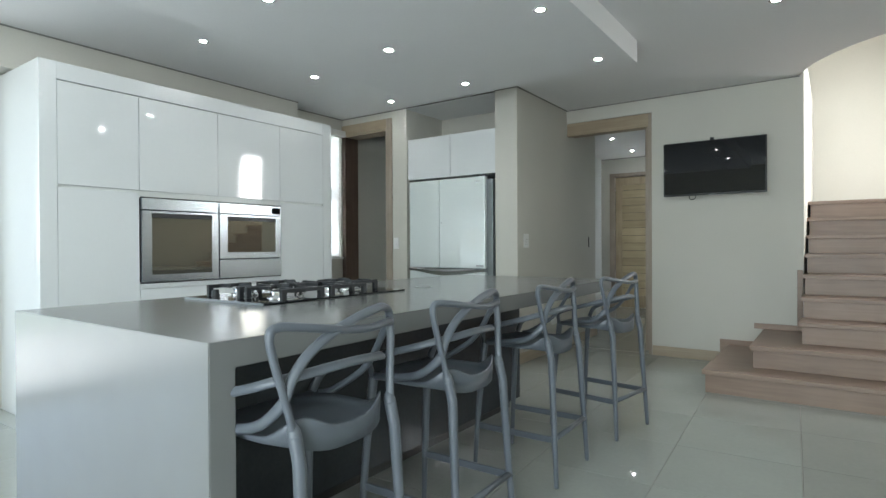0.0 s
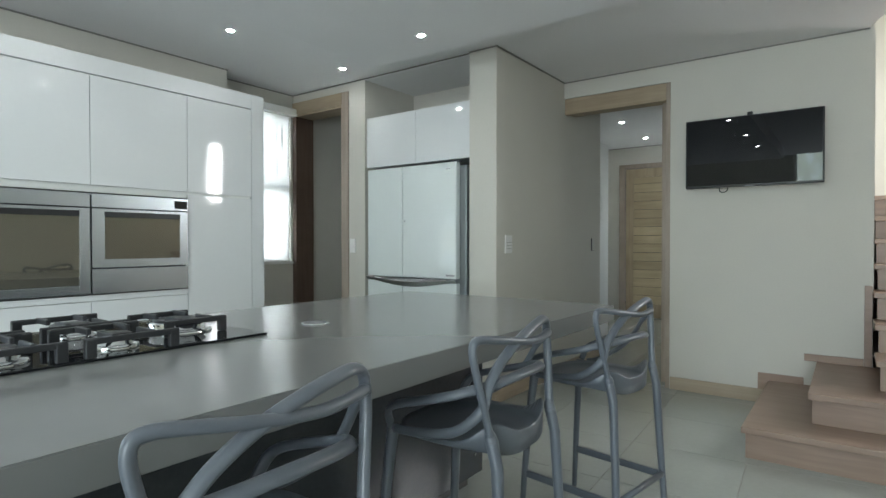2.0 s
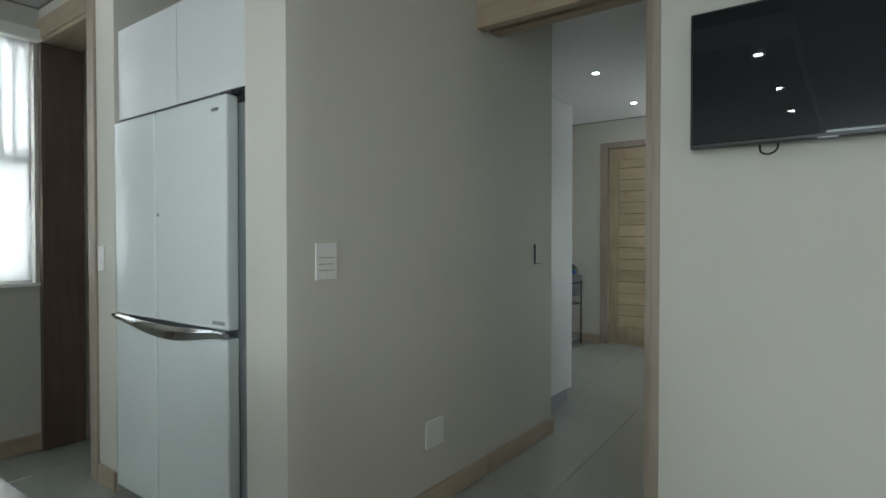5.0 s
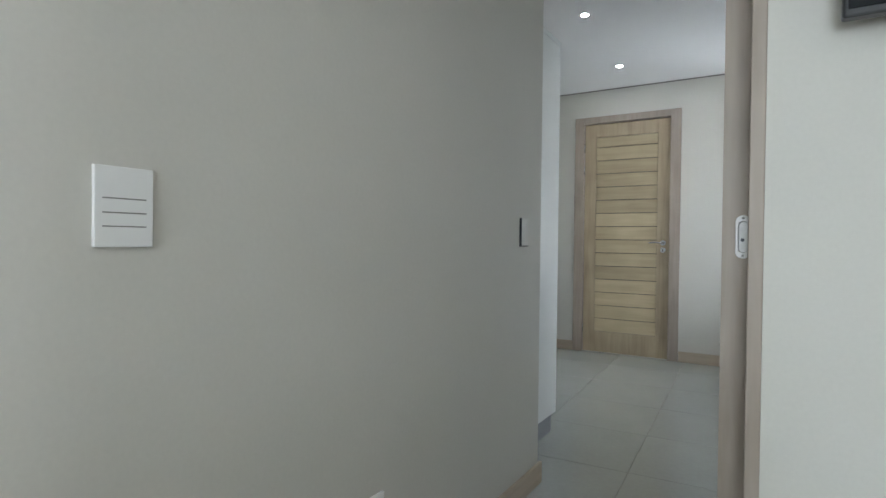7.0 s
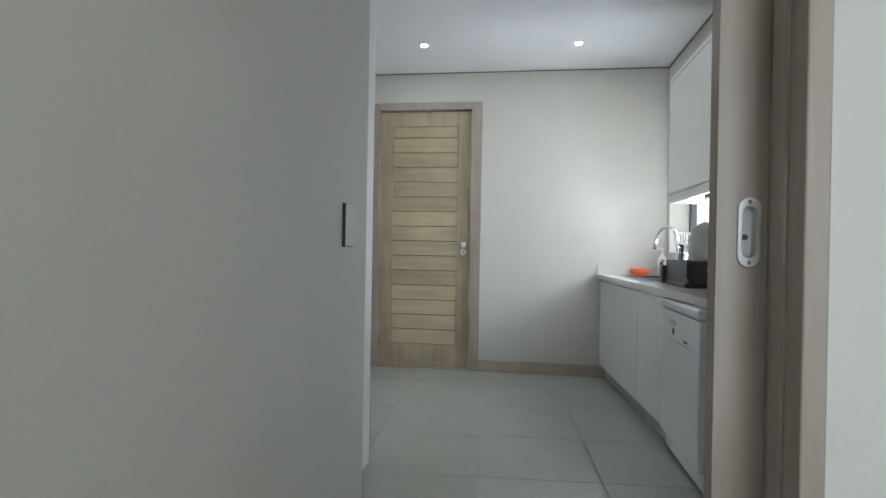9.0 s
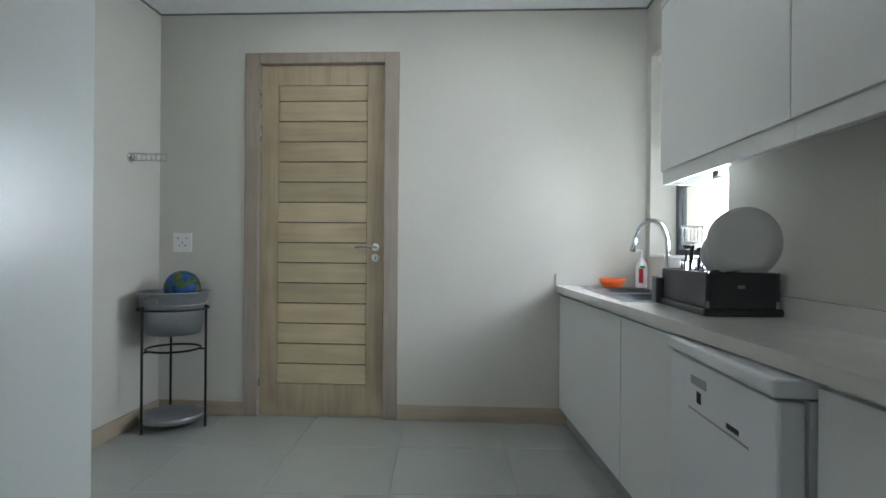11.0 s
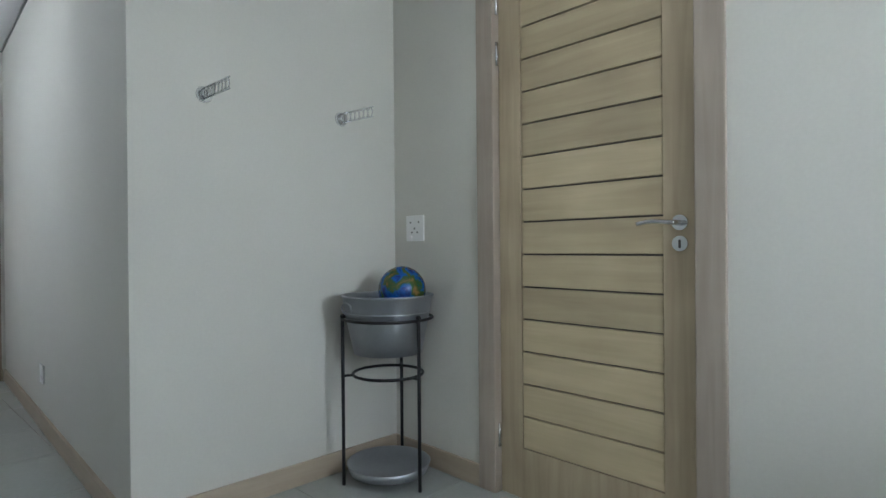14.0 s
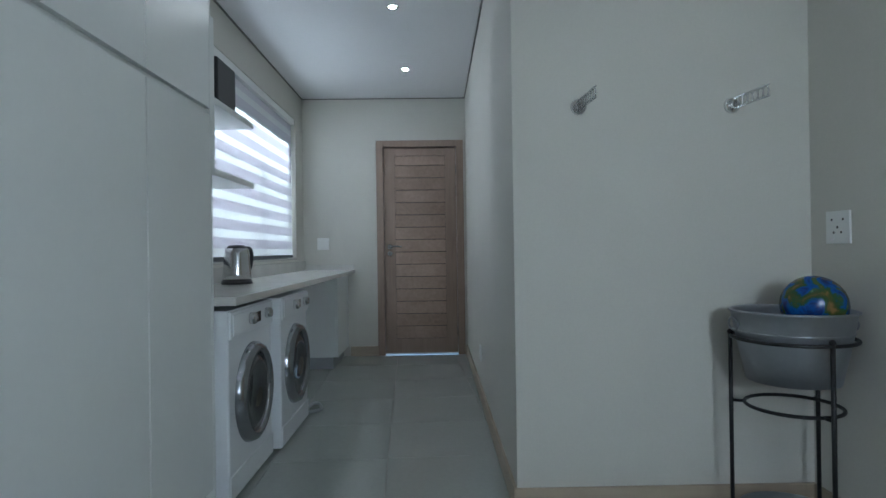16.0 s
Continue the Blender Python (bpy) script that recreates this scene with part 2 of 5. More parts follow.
M = dict(
    paint=mat("wall paint", (0.59, 0.575, 0.52), 0.72, 0, 0.02, 1.3, 90, 0.12, 0.25),
    ceil=mat("ceiling paint", (0.74, 0.74, 0.74), 0.85, 0, 0.015, 1.0, 80, 0.05, 0.2),
    outside=mat("outside plaster", (0.7, 0.66, 0.58), 0.9, 0, 0.06, 2, 60, 0.3),
    gloss=mat("white gloss lacquer", (0.71, 0.73, 0.735), 0.06, 0, 0.008, 2, 40, 0.0, 0.5, 0.3),
    satin=mat("white satin board", (0.72, 0.74, 0.72), 0.28, 0, 0.01, 2, 50, 0.02),
    quartz=mat("grey quartz", (0.185, 0.19, 0.187), 0.2, 0, 0.015, 6, 900, 0.0, 0.5, rrough=0.015),
    pale_top=mat("pale stone worktop", (0.62, 0.61, 0.57), 0.2, 0, 0.04, 8, 700, 0.0),
    char=mat("charcoal panel", (0.035, 0.042, 0.05), 0.22, 0, 0.1, 3, 60, 0.0),
    steel=mat("brushed steel", (0.64, 0.645, 0.65), 0.19, 1, 0.05, 3, 60, 0.05, stretch=(1, 1, 40)),
    dark_chrome=mat("smoked chrome", (0.33, 0.34, 0.36), 0.16, 1, 0.04, 3, 40),
    oven_steel=mat("cool brushed steel", (0.55, 0.60, 0.635), 0.27, 1, 0.03, 3, 60, 0.03, stretch=(1, 1, 40)),
    chrome=mat("chrome", (0.75, 0.76, 0.77), 0.08, 1, 0.02, 3, 40),
    sinksteel=mat("sink steel", (0.42, 0.43, 0.45), 0.25, 1, 0.06, 4, 80, 0.05),
    oven_glass=mat("oven glass", (0.27, 0.255, 0.21), 0.03, 0.8, 0.02, 2, 20),
    black=mat("black plastic", (0.015, 0.016, 0.018), 0.35, 0, 0.1, 4, 80),
    black_gloss=mat("black glass", (0.006, 0.007, 0.009), 0.02, 0, 0.05, 4, 80, 0.0, 0.45),
    iron=mat("cast iron", (0.03, 0.032, 0.035), 0.5, 0.3, 0.1, 6, 120, 0.2),
    wire=mat("black iron wire", (0.012, 0.012, 0.013), 0.45, 0.2, 0.1, 6, 120),
    stool=mat("grey moulded plastic", (0.108, 0.122, 0.142), 0.34, 0, 0.03, 4, 200, 0.05),
    tile=mat("polished porcelain", (0.36, 0.378, 0.355), 0.025, 0, 0.03, 2.5, 40, 0.0, 0.9, objvar=0.02, rrough=0.008),
    grout=mat("grout", (0.30, 0.29, 0.27), 0.9, 0, 0.1, 8, 200, 0.2),
    fridge=mat("white glass fridge door", (0.70, 0.75, 0.74), 0.04, 0, 0.008, 2, 30, coat=0.4),
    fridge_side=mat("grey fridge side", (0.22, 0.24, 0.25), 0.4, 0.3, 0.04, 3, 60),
    plate=mat("white switch plastic", (0.78, 0.78, 0.76), 0.35, 0, 0.01, 4, 60),
    slot_grey=mat("dark slot grey", (0.21, 0.205, 0.19), 0.7, 0, 0.05, 4, 60),
    slot=mat("dark joint", (0.06, 0.055, 0.05), 0.8, 0, 0.1, 4, 60),
    appliance=mat("white enamel", (0.74, 0.76, 0.78), 0.22, 0, 0.015, 3, 60),
    grey_print=mat("grey print", (0.30, 0.31, 0.32), 0.5, 0, 0.05, 6, 60),
    zinc=mat("galvanised zinc", (0.36, 0.375, 0.40), 0.36, 0.8, 0.035, 9, 60, 0.02),
    orange=mat("orange plastic", (0.75, 0.12, 0.015), 0.35, 0, 0.03, 4, 60),
    red=mat("red print", (0.55, 0.02, 0.05), 0.4, 0, 0.1, 20, 60),
    green=mat("green print", (0.05, 0.3, 0.1), 0.4, 0, 0.1, 20, 60),
    white_plastic=mat("white plastic", (0.78, 0.76, 0.76), 0.3, 0, 0.02, 6, 60),
    rack=mat("charcoal rack plastic", (0.035, 0.035, 0.04), 0.45, 0, 0.08, 6, 90),
    alu=mat("dark aluminium", (0.07, 0.075, 0.085), 0.4, 0.5, 0.05, 5, 90),
    alu_white=mat("white aluminium", (0.8, 0.8, 0.8), 0.35, 0, 0.02, 5, 90),
    ball=globe_paint("printed globe"),
    glass=clear_glass("window glass"),
    jar_glass=clear_glass("jar glass", (0.9, 0.95, 0.95)),
    smoke=mat("porthole glass", (0.02, 0.022, 0.026), 0.05, 0, 0.1, 3, 20, coat=0.5),
    blind=cloth("blind fabric", (0.88, 0.88, 0.86), 0.55),
    blind_dense=cloth("dense blind fabric", (0.77, 0.745, 0.77), 0.44),
    nickel=mat("satin nickel", (0.55, 0.54, 0.52), 0.45, 0.55, 0.04, 5, 90),
    door_oak=wood("limed oak", (0.50, 0.41, 0.255), (0.34, 0.27, 0.165), 0, objvar=0.13),
    stile_oak=wood("limed oak upright", (0.48, 0.39, 0.255), (0.31, 0.24, 0.155), 2),
    frame_oak=wood("greyed oak frame", (0.38, 0.32, 0.262), (0.27, 0.22, 0.175), 2, objvar=0.04),
    frame_oak_x=wood("greyed oak rail", (0.40, 0.32, 0.22), (0.27, 0.21, 0.145), 0, objvar=0.04),
    brown=wood("brown oak plank", (0.42, 0.305, 0.235), (0.27, 0.19, 0.145), 1, objvar=0.14),
    brown_up=wood("brown oak upright", (0.36, 0.265, 0.205), (0.25, 0.18, 0.14), 2),
    shaded_oak=wood("shaded oak frame", (0.15, 0.105, 0.08), (0.09, 0.06, 0.045), 2, objvar=0.04),
    ivory=mat("ivory switch plastic", (0.57, 0.56, 0.51), 0.5, 0, 0.01, 4, 60),
    base_x=wood("oak skirting", (0.47, 0.39, 0.29), (0.36, 0.29, 0.21), 0, objvar=0.04),
    base_y=wood("oak skirting across", (0.47, 0.39, 0.29), (0.36, 0.29, 0.21), 1, objvar=0.04),
    stair=wood("washed oak tread", (0.33, 0.235, 0.18), (0.23, 0.16, 0.12), 0, 0.4, 0.06),
    lamp=glow("lamp glow", (1.0, 0.98, 0.94), 100.0),
    doorlight=mat("pale threshold", (0.7, 0.68, 0.62), 0.5),
    grass=mat("grass", (0.06, 0.11, 0.03), 0.9, 0, 0.3, 1.5, 20, 0.6),
    leaf=mat("leaf", (0.085, 0.16, 0.04), 0.6, 0, 0.4, 3, 12, 0.2),
    paving=mat("paving", (0.42, 0.40, 0.36), 0.8, 0, 0.1, 2, 50, 0.3),
)


# ---- shape helpers ----
def box(bm, a, b, bevel=0.0, seg=2):
    """Adds a box between two corners."""
    lo, hi = [min(p, q) for p, q in zip(a, b)], [max(p, q) for p, q in zip(a, b)]
    vs = [bm.verts.new((x, y, z)) for z in (lo[2], hi[2]) for y in (lo[1], hi[1]) for x in (lo[0], hi[0])]
    fs = [bm.faces.new([vs[i] for i in f]) for f in ((0, 2, 3, 1), (4, 5, 7, 6), (0, 1, 5, 4), (2, 6, 7, 3), (0, 4, 6, 2), (1, 3, 7, 5))]
    if bevel:
        es = list({e for f in fs for e in f.edges})
        bmesh.ops.bevel(bm, geom=es, offset=bevel, segments=seg, affect="EDGES", profile=0.5)
    return bm


def boxes(*pairs, bevel=0.0):
    bm = bmesh.new()
    for a, b in pairs:
        box(bm, a, b, bevel)
    return bm


def cyl(bm, p, q, r, r2=None, seg=24, cap=True):
    """Adds a cylinder or cone from p to q."""
    p, q = Vector(p), Vector(q)
    rot = (q - p).to_track_quat("Z", "Y").to_matrix()
    rings = [[bm.verts.new(c + rot @ Vector((rr * math.cos(k * math.tau / seg), rr * math.sin(k * math.tau / seg), 0))) for k in range(seg)] for c, rr in ((p, r), (q, r if r2 is None else r2))]
    for k in range(seg):
        f = bm.faces.new((rings[0][k], rings[0][(k + 1) % seg], rings[1][(k + 1) % seg], rings[1][k]))
        f.smooth = True
    if cap:
        bm.faces.new(rings[0][::-1])
        bm.faces.new(rings[1])
    return bm


def lathe(bm, profile, center=(0, 0, 0), seg=40, sx=1.0, sy=1.0):
    """Turns a profile of (radius, height) about the upright axis."""
    rings = []
    for r, z in profile:
        rings.append([bm.verts.new((center[0] + sx * r * math.cos(k * math.tau / seg), center[1] + sy * r * math.sin(k * math.tau / seg), center[2] + z)) for k in range(seg)])
    for a, b in zip(rings, rings[1:]):
        for k in range(seg):
            f = bm.faces.new((a[k], a[(k + 1) % seg], b[(k + 1) % seg], b[k]))
            f.smooth = True
    return bm


def spline(pts, sub=6, closed=False):
    """Points on a smooth curve through the given ones."""
    p = [Vector(v) for v in pts]
    n, out = len(p), []
    for i in range(n if closed else n - 1):
        a, b, c, d = (p[(i - 1) % n], p[i], p[(i + 1) % n], p[(i + 2) % n]) if closed else (p[max(i - 1, 0)], p[i], p[i + 1], p[min(i + 2, n - 1)])
        for k in range(sub):
            t = k / sub
            out.append(0.5 * ((2 * b) + (c - a) * t + (2 * a - 5 * b + 4 * c - d) * t * t + (3 * b - a - 3 * c + d) * t ** 3))
    if not closed:
        out.append(p[-1])
    return out


def tube(bm, pts, r, seg=10, closed=False, sub=6, flat=1.0, r_end=None):
    """Adds a round or flattened bar along a smooth curve; flat stretches it across its own side."""
    path = spline(pts, sub, closed)
    n, rings, side = len(path), [], None
    for i, c in enumerate(path):
        ahead = (path[(i + 1) % n] - path[i - 1]) if closed else (path[min(i + 1, n - 1)] - path[max(i - 1, 0)])
        ahead.normalize()
        if side is None:
            side = ahead.orthogonal().normalized() if abs(ahead.z) > 0.95 else ahead.cross(Vector((0, 0, 1))).normalized()
        side = (side - ahead * side.dot(ahead)).normalized()
        up = side.cross(ahead)
        rr = r if r_end is None else r + (r_end - r) * i / (n - 1)
        rings.append([bm.verts.new(c + rr * (math.cos(k * math.tau / seg) * side + flat * math.sin(k * math.tau / seg) * up)) for k in range(seg)])
    for i in range(n if closed else n - 1):
        a, b = rings[i], rings[(i + 1) % n]
        for k in range(seg):
            f = bm.faces.new((a[k], b[k], b[(k + 1) % seg], a[(k + 1) % seg]))
            f.smooth = True
    if not closed:
        bm.faces.new(rings[0])
        bm.faces.new(rings[-1][::-1])
    return bm


def ball(bm, c, r, squash=1.0, seg=24):
    return lathe(bm, [(max(1e-4, r * math.sin(a * math.pi / 12)), -squash * r * math.cos(a * math.pi / 12)) for a in range(13)], c, seg)


def root(ob):
    while ob.parent:
        ob = ob.parent
    return ob


def mesh_object(name, bm, material, smooth=False):
    bmesh.ops.recalc_face_normals(bm, faces=bm.faces)
    me = bpy.data.meshes.new(name)
    bm.to_mesh(me)
    bm.free()
    me.materials.append(material)
    return new(name, me)


def structure(name, bm, material, label=""):
    return tagged(mesh_object(name, bm, material), label, "", "", "structure")


def thing(name, place, label, category, group="", kind=""):
    ob = new(name)
    ob.location = place
    ob.empty_display_size = 0.1
    return tagged(ob, label, category, group, kind)


def part(name, bm, material, parent, label="", world=True):
    """One mesh under a thing or a part; the bmesh stands in world places unless world is off."""
    if world:
        at = root(parent).location
        bmesh.ops.translate(bm, vec=(-at[0], -at[1], -at[2]), verts=bm.verts)
    ob = mesh_object(name, bm, material)
    ob.parent = parent
    return tagged(ob, label)


# ---- the plan ----
WEST, NORTH_K, TVY, CEIL, PANEL, CEIL_S, TOP = -2.35, -1.18, 0.0, 2.645, 2.483, 2.704, 2.95
EAST_S, FAR_Y, HOOK_X, HALL_N, LAUN_S, LAUN_W, SOUTH = 1.74, 4.18, -1.50, 2.93, 1.215, -5.04, -9.0
STAIR_E, STAIR_N, STAIR_X = 3.9, 2.75, 2.24
PIER_Y, JAMB_X = -1.203, 0.924

# outdoors
structure("ground", boxes(((-400, -400, -0.6), (400, 400, -0.22))), M["grass"])
structure("pavement", boxes(((-7, -13, -0.22), (7, SOUTH - 0.3, -0.03)), ((-6.5, -13, -0.22), (WEST - 0.2, 0.8, -0.03))), M["paving"])

# walls
structure("wall_west", boxes(
    ((WEST - 0.2, -2.1, 0), (WEST, -1.75, TOP)), ((WEST - 0.2, -1.75, 0), (WEST, -1.21, 1.0)), ((WEST - 0.2, -1.75, 2.43), (WEST, -1.21, TOP)),
    ((WEST - 0.2, -1.21, 0), (WEST, NORTH_K, TOP)), ((WEST - 0.2, -4.75, 0), (WEST, -2.1, TOP)), ((WEST - 0.2, -7.6, 2.3), (WEST, -4.75, TOP)),
    ((WEST - 0.2, SOUTH - 0.2, 0), (WEST, -7.6, TOP))), M["paint"])
structure("wall_west_bulkhead", boxes(((WEST, -6.3, 2.36), (-2.12, -2.05, CEIL + 0.03))), M["paint"])
structure("wall_north_kitchen", boxes(
    ((WEST - 0.2, NORTH_K, 2.47), (-1.645, NORTH_K + 0.2, TOP)), ((WEST - 0.2, NORTH_K, 0), (WEST + 0.03, NORTH_K + 0.2, 2.47)),
    ((-1.645, NORTH_K, 0), (-1.365, NORTH_K + 0.2, TOP)), ((-1.565, NORTH_K + 0.2, 0), (-1.365, LAUN_S - 0.2, TOP)),
    ((-1.365, -0.5, 0), (-0.235, -0.35, TOP)), ((WEST - 0.2, NORTH_K + 0.2, 0), (WEST, LAUN_S - 0.2, TOP))), M["paint"])
structure("wall_pier", boxes(((-0.238, PIER_Y, 0), (0.0, 0.90, TOP))), M["paint"])
structure("wall_tv", boxes(((JAMB_X, 0, 0), (STAIR_X, 0.22, TOP)), ((0.0, 0.0, 2.50), (JAMB_X, 0.22, TOP)), ((EAST_S + 0.3, 0.22, 0), (STAIR_X, STAIR_N, TOP))), M["paint"])
structure("wall_laundry_south", boxes(
    ((LAUN_W - 0.2, LAUN_S - 0.2, 0), (-0.235, LAUN_S, 1.03)), ((LAUN_W - 0.2, LAUN_S - 0.2, 2.42), (-0.235, LAUN_S, TOP)),
    ((LAUN_W - 0.2, LAUN_S - 0.2, 1.03), (-4.75, LAUN_S, 2.42)), ((-2.3, LAUN_S - 0.2, 1.03), (-0.235, LAUN_S, 2.42))), M["paint"])
structure("wall_laundry_west", boxes(
    ((LAUN_W - 0.2, LAUN_S, 0), (LAUN_W, 2.035, TOP)), ((LAUN_W - 0.2, 2.035, 2.23), (LAUN_W, 2.86, TOP)), ((LAUN_W - 0.2, 2.86, 0), (LAUN_W, HALL_N, TOP))), M["paint"])
structure("wall_hooks", boxes(((LAUN_W - 0.2, HALL_N, 0), (HOOK_X, FAR_Y + 0.2, TOP))), M["paint"])
structure("wall_far", boxes(
    ((HOOK_X, FAR_Y, 0), (-0.85, FAR_Y + 0.2, TOP)), ((-0.85, FAR_Y, 2.40), (0.08, FAR_Y + 0.2, TOP)), ((0.08, FAR_Y, 0), (EAST_S + 0.3, FAR_Y + 0.2, TOP))), M["paint"])
structure("wall_east_scullery", boxes(
    ((EAST_S, 0.22, 0), (EAST_S + 0.3, 3.02, TOP)), ((EAST_S, 3.02, 0), (EAST_S + 0.3, 4.09, 1.1)), ((EAST_S, 3.02, 2.36), (EAST_S + 0.3, 4.09, TOP)),
    ((EAST_S, 4.09, 0), (EAST_S + 0.3, FAR_Y, TOP))), M["paint"])
structure("wall_stair_north", boxes(((EAST_S + 0.3, STAIR_N, 0), (STAIR_E + 0.2, STAIR_N + 0.2, 5.4))), M["paint"])
structure("wall_stair_upper", boxes(((EAST_S + 0.3, -1.3, TOP), (STAIR_X - 0.1, STAIR_N, 5.4)), ((STAIR_X - 0.1, -1.3, TOP), (STAIR_E + 0.2, -1.1, 5.4))), M["paint"])
structure("wall_east", boxes(
    ((STAIR_E, SOUTH, 0), (STAIR_E + 0.2, -6.3, 4.8)), ((STAIR_E, -6.3, 0), (STAIR_E + 0.2, -0.1, TOP)), ((STAIR_E, 0.78, 0), (STAIR_E + 0.2, 1.42, 1.9)), ((STAIR_E, 0.78, 3.1), (STAIR_E + 0.2, 1.42, 5.4)), ((STAIR_E, -0.1, 0), (STAIR_E + 0.2, 0.78, 5.4)),
    ((STAIR_E, 1.42, 0), (STAIR_E + 0.2, STAIR_N, 5.4)), ((STAIR_E, -1.1, TOP), (STAIR_E + 0.2, -0.1, 5.4))), M["paint"])
structure("wall_south", boxes(
    ((WEST - 0.2, SOUTH - 0.2, 0), (1.15, SOUTH, 4.8)), ((1.15, SOUTH - 0.2, 4.3), (3.7, SOUTH, 4.8)), ((3.7, SOUTH - 0.2, 0), (STAIR_E + 0.2, SOUTH, 4.8)),
    ((WEST - 0.2, -6.3, TOP), (STAIR_E + 0.2, -6.1, 4.8)), ((WEST - 0.2, SOUTH, TOP), (WEST, -6.3, 4.8))), M["paint"])


def flat_plate(name, outline, z0, z1, material):
    """An upright-sided plate over an outline of (x, y)."""
    bm = bmesh.new()
    f = bm.faces.new([bm.verts.new((x, y, z0)) for x, y in outline])
    up = bmesh.ops.extrude_face_region(bm, geom=[f])
    bmesh.ops.translate(bm, vec=(0, 0, z1 - z0), verts=[v for v in up["geom"] if isinstance(v, bmesh.types.BMVert)])
    bmesh.ops.triangulate(bm, faces=[g for g in bm.faces if len(g.verts) > 4])
    return structure(name, bm, material)


GAP = 0.012
void = [(3.48 + 1.3 * math.cos(a), 0.27 + 1.3 * math.sin(a)) for a in [math.pi + 0.209 + k * (math.pi / 2 + 0.1) / 24 for k in range(25)]]
flat_plate("ceiling_kitchen", [(-2.12 + GAP, -6.3), (STAIR_E - GAP, -6.3), (STAIR_E - GAP, -1.03)] + [(x, y) for x, y in reversed(void)] + [
    (0.0 + GAP, 0.0 - GAP), (0.0 + GAP, PIER_Y - GAP), (-0.238 - GAP, PIER_Y - GAP), (-0.238 - GAP, NORTH_K - GAP), (WEST + GAP, NORTH_K - GAP), (WEST + GAP, -2.05 + GAP), (-2.12 + GAP, -2.05 + GAP)], CEIL, CEIL + 0.03, M["ceil"])
structure("ceiling_niche", boxes(((-1.365 + 0.002, NORTH_K, CEIL - 0.015), (-0.237, -0.502, CEIL + 0.02))), M["ceil"])
structure("ceiling_panel", boxes(((-0.72, -5.4, PANEL), (1.272, -1.73, CEIL - 0.001))), M["ceil"])
structure("ceiling_scullery", boxes(((LAUN_W + GAP, LAUN_S + GAP, CEIL_S), (HOOK_X, HALL_N - GAP, CEIL_S + 0.03)), ((HOOK_X, 0.90 + GAP, CEIL_S), (EAST_S - GAP, HALL_N - GAP, CEIL_S + 0.03)),
    ((0.0 + GAP, 0.22 + GAP, CEIL_S), (EAST_S - GAP, 0.90 + GAP, CEIL_S + 0.03)), ((HOOK_X + GAP, HALL_N - GAP, CEIL_S), (EAST_S - GAP, FAR_Y - GAP, CEIL_S + 0.03))), M["ceil"])
structure("roof", boxes(((LAUN_W - 0.3, LAUN_S - 0.2, TOP), (EAST_S + 0.3, FAR_Y + 0.3, TOP + 0.2)), ((WEST - 0.3, -6.2, TOP), (EAST_S + 0.3, LAUN_S - 0.2, TOP + 0.2)), ((WEST - 0.3, SOUTH - 0.6, 4.8), (STAIR_E + 0.3, -6.1, 5.0)),
    ((EAST_S + 0.3, -6.2, TOP), (STAIR_E + 0.3, -1.3, TOP + 0.2)), ((EAST_S + 0.2, -1.4, 5.4), (STAIR_E + 0.3, STAIR_N + 0.3, 5.6))), M["outside"])

# dark strips stand in for the shade of the gap where ceilings meet walls
P = 0.009
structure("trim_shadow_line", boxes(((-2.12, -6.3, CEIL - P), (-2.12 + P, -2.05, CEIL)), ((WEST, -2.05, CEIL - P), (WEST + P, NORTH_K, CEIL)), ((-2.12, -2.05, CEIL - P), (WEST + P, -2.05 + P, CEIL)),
    ((WEST + P, NORTH_K - P, CEIL - P), (-0.238, NORTH_K, CEIL)), ((-0.238, PIER_Y - P, CEIL - P), (0.0, PIER_Y, CEIL)), ((0.0, PIER_Y - P, CEIL - P), (P, 0.0, CEIL)), ((P, -P, CEIL - P), (STAIR_X - 0.03, 0.0, CEIL)),
    ((HOOK_X, FAR_Y - P, CEIL_S - P), (EAST_S, FAR_Y, CEIL_S)), ((EAST_S - P, 0.22, CEIL_S - P), (EAST_S, FAR_Y - P, CEIL_S)), ((HOOK_X, HALL_N, CEIL_S - P), (HOOK_X + P, FAR_Y - P, CEIL_S)),
    ((LAUN_W, HALL_N - P, CEIL_S - P), (HOOK_X + P, HALL_N, CEIL_S)), ((LAUN_W, LAUN_S, CEIL_S - P), (LAUN_W + P, HALL_N - P, CEIL_S)), ((LAUN_W + P, LAUN_S, CEIL_S - P), (-0.235, LAUN_S + P, CEIL_S))), M["slot_grey"])

# skirtings of pale oak
H = 0.1


def skirting(name, a, b, along):
    return structure(name, box(bmesh.new(), a, b, 0.003, 1), M["base_x" if along == 0 else "base_y"])


skirting("baseboard_tv", (JAMB_X + 0.006, -0.016, 0), (1.62, 0, H), 0)
skirting("baseboard_pier", (0.0, PIER_Y - 0.016, 0), (0.016, 0.09, H), 1)
skirting("baseboard_passage", (0.0, 0.094, 0), (0.016, 0.916, H), 1)
skirting("baseboard_pier_front", (-0.238, PIER_Y - 0.016, 0), (-0.002, PIER_Y, H), 0)
skirting("baseboard_door_side", (-1.555, NORTH_K - 0.016, 0), (-1.368, NORTH_K, H), 0)
skirting("baseboard_window", (WEST, -2.03, 0), (WEST + 0.016, NORTH_K, H), 1)
skirting("baseboard_far_left", (HOOK_X + 0.016, FAR_Y - 0.016, 0), (-0.907, FAR_Y, H), 0)
skirting("baseboard_far_right", (0.133, FAR_Y - 0.016, 0), (1.27, FAR_Y, H), 0)
skirting("baseboard_hooks", (HOOK_X, HALL_N - 0.016, 0), (HOOK_X + 0.016, FAR_Y, H), 1)
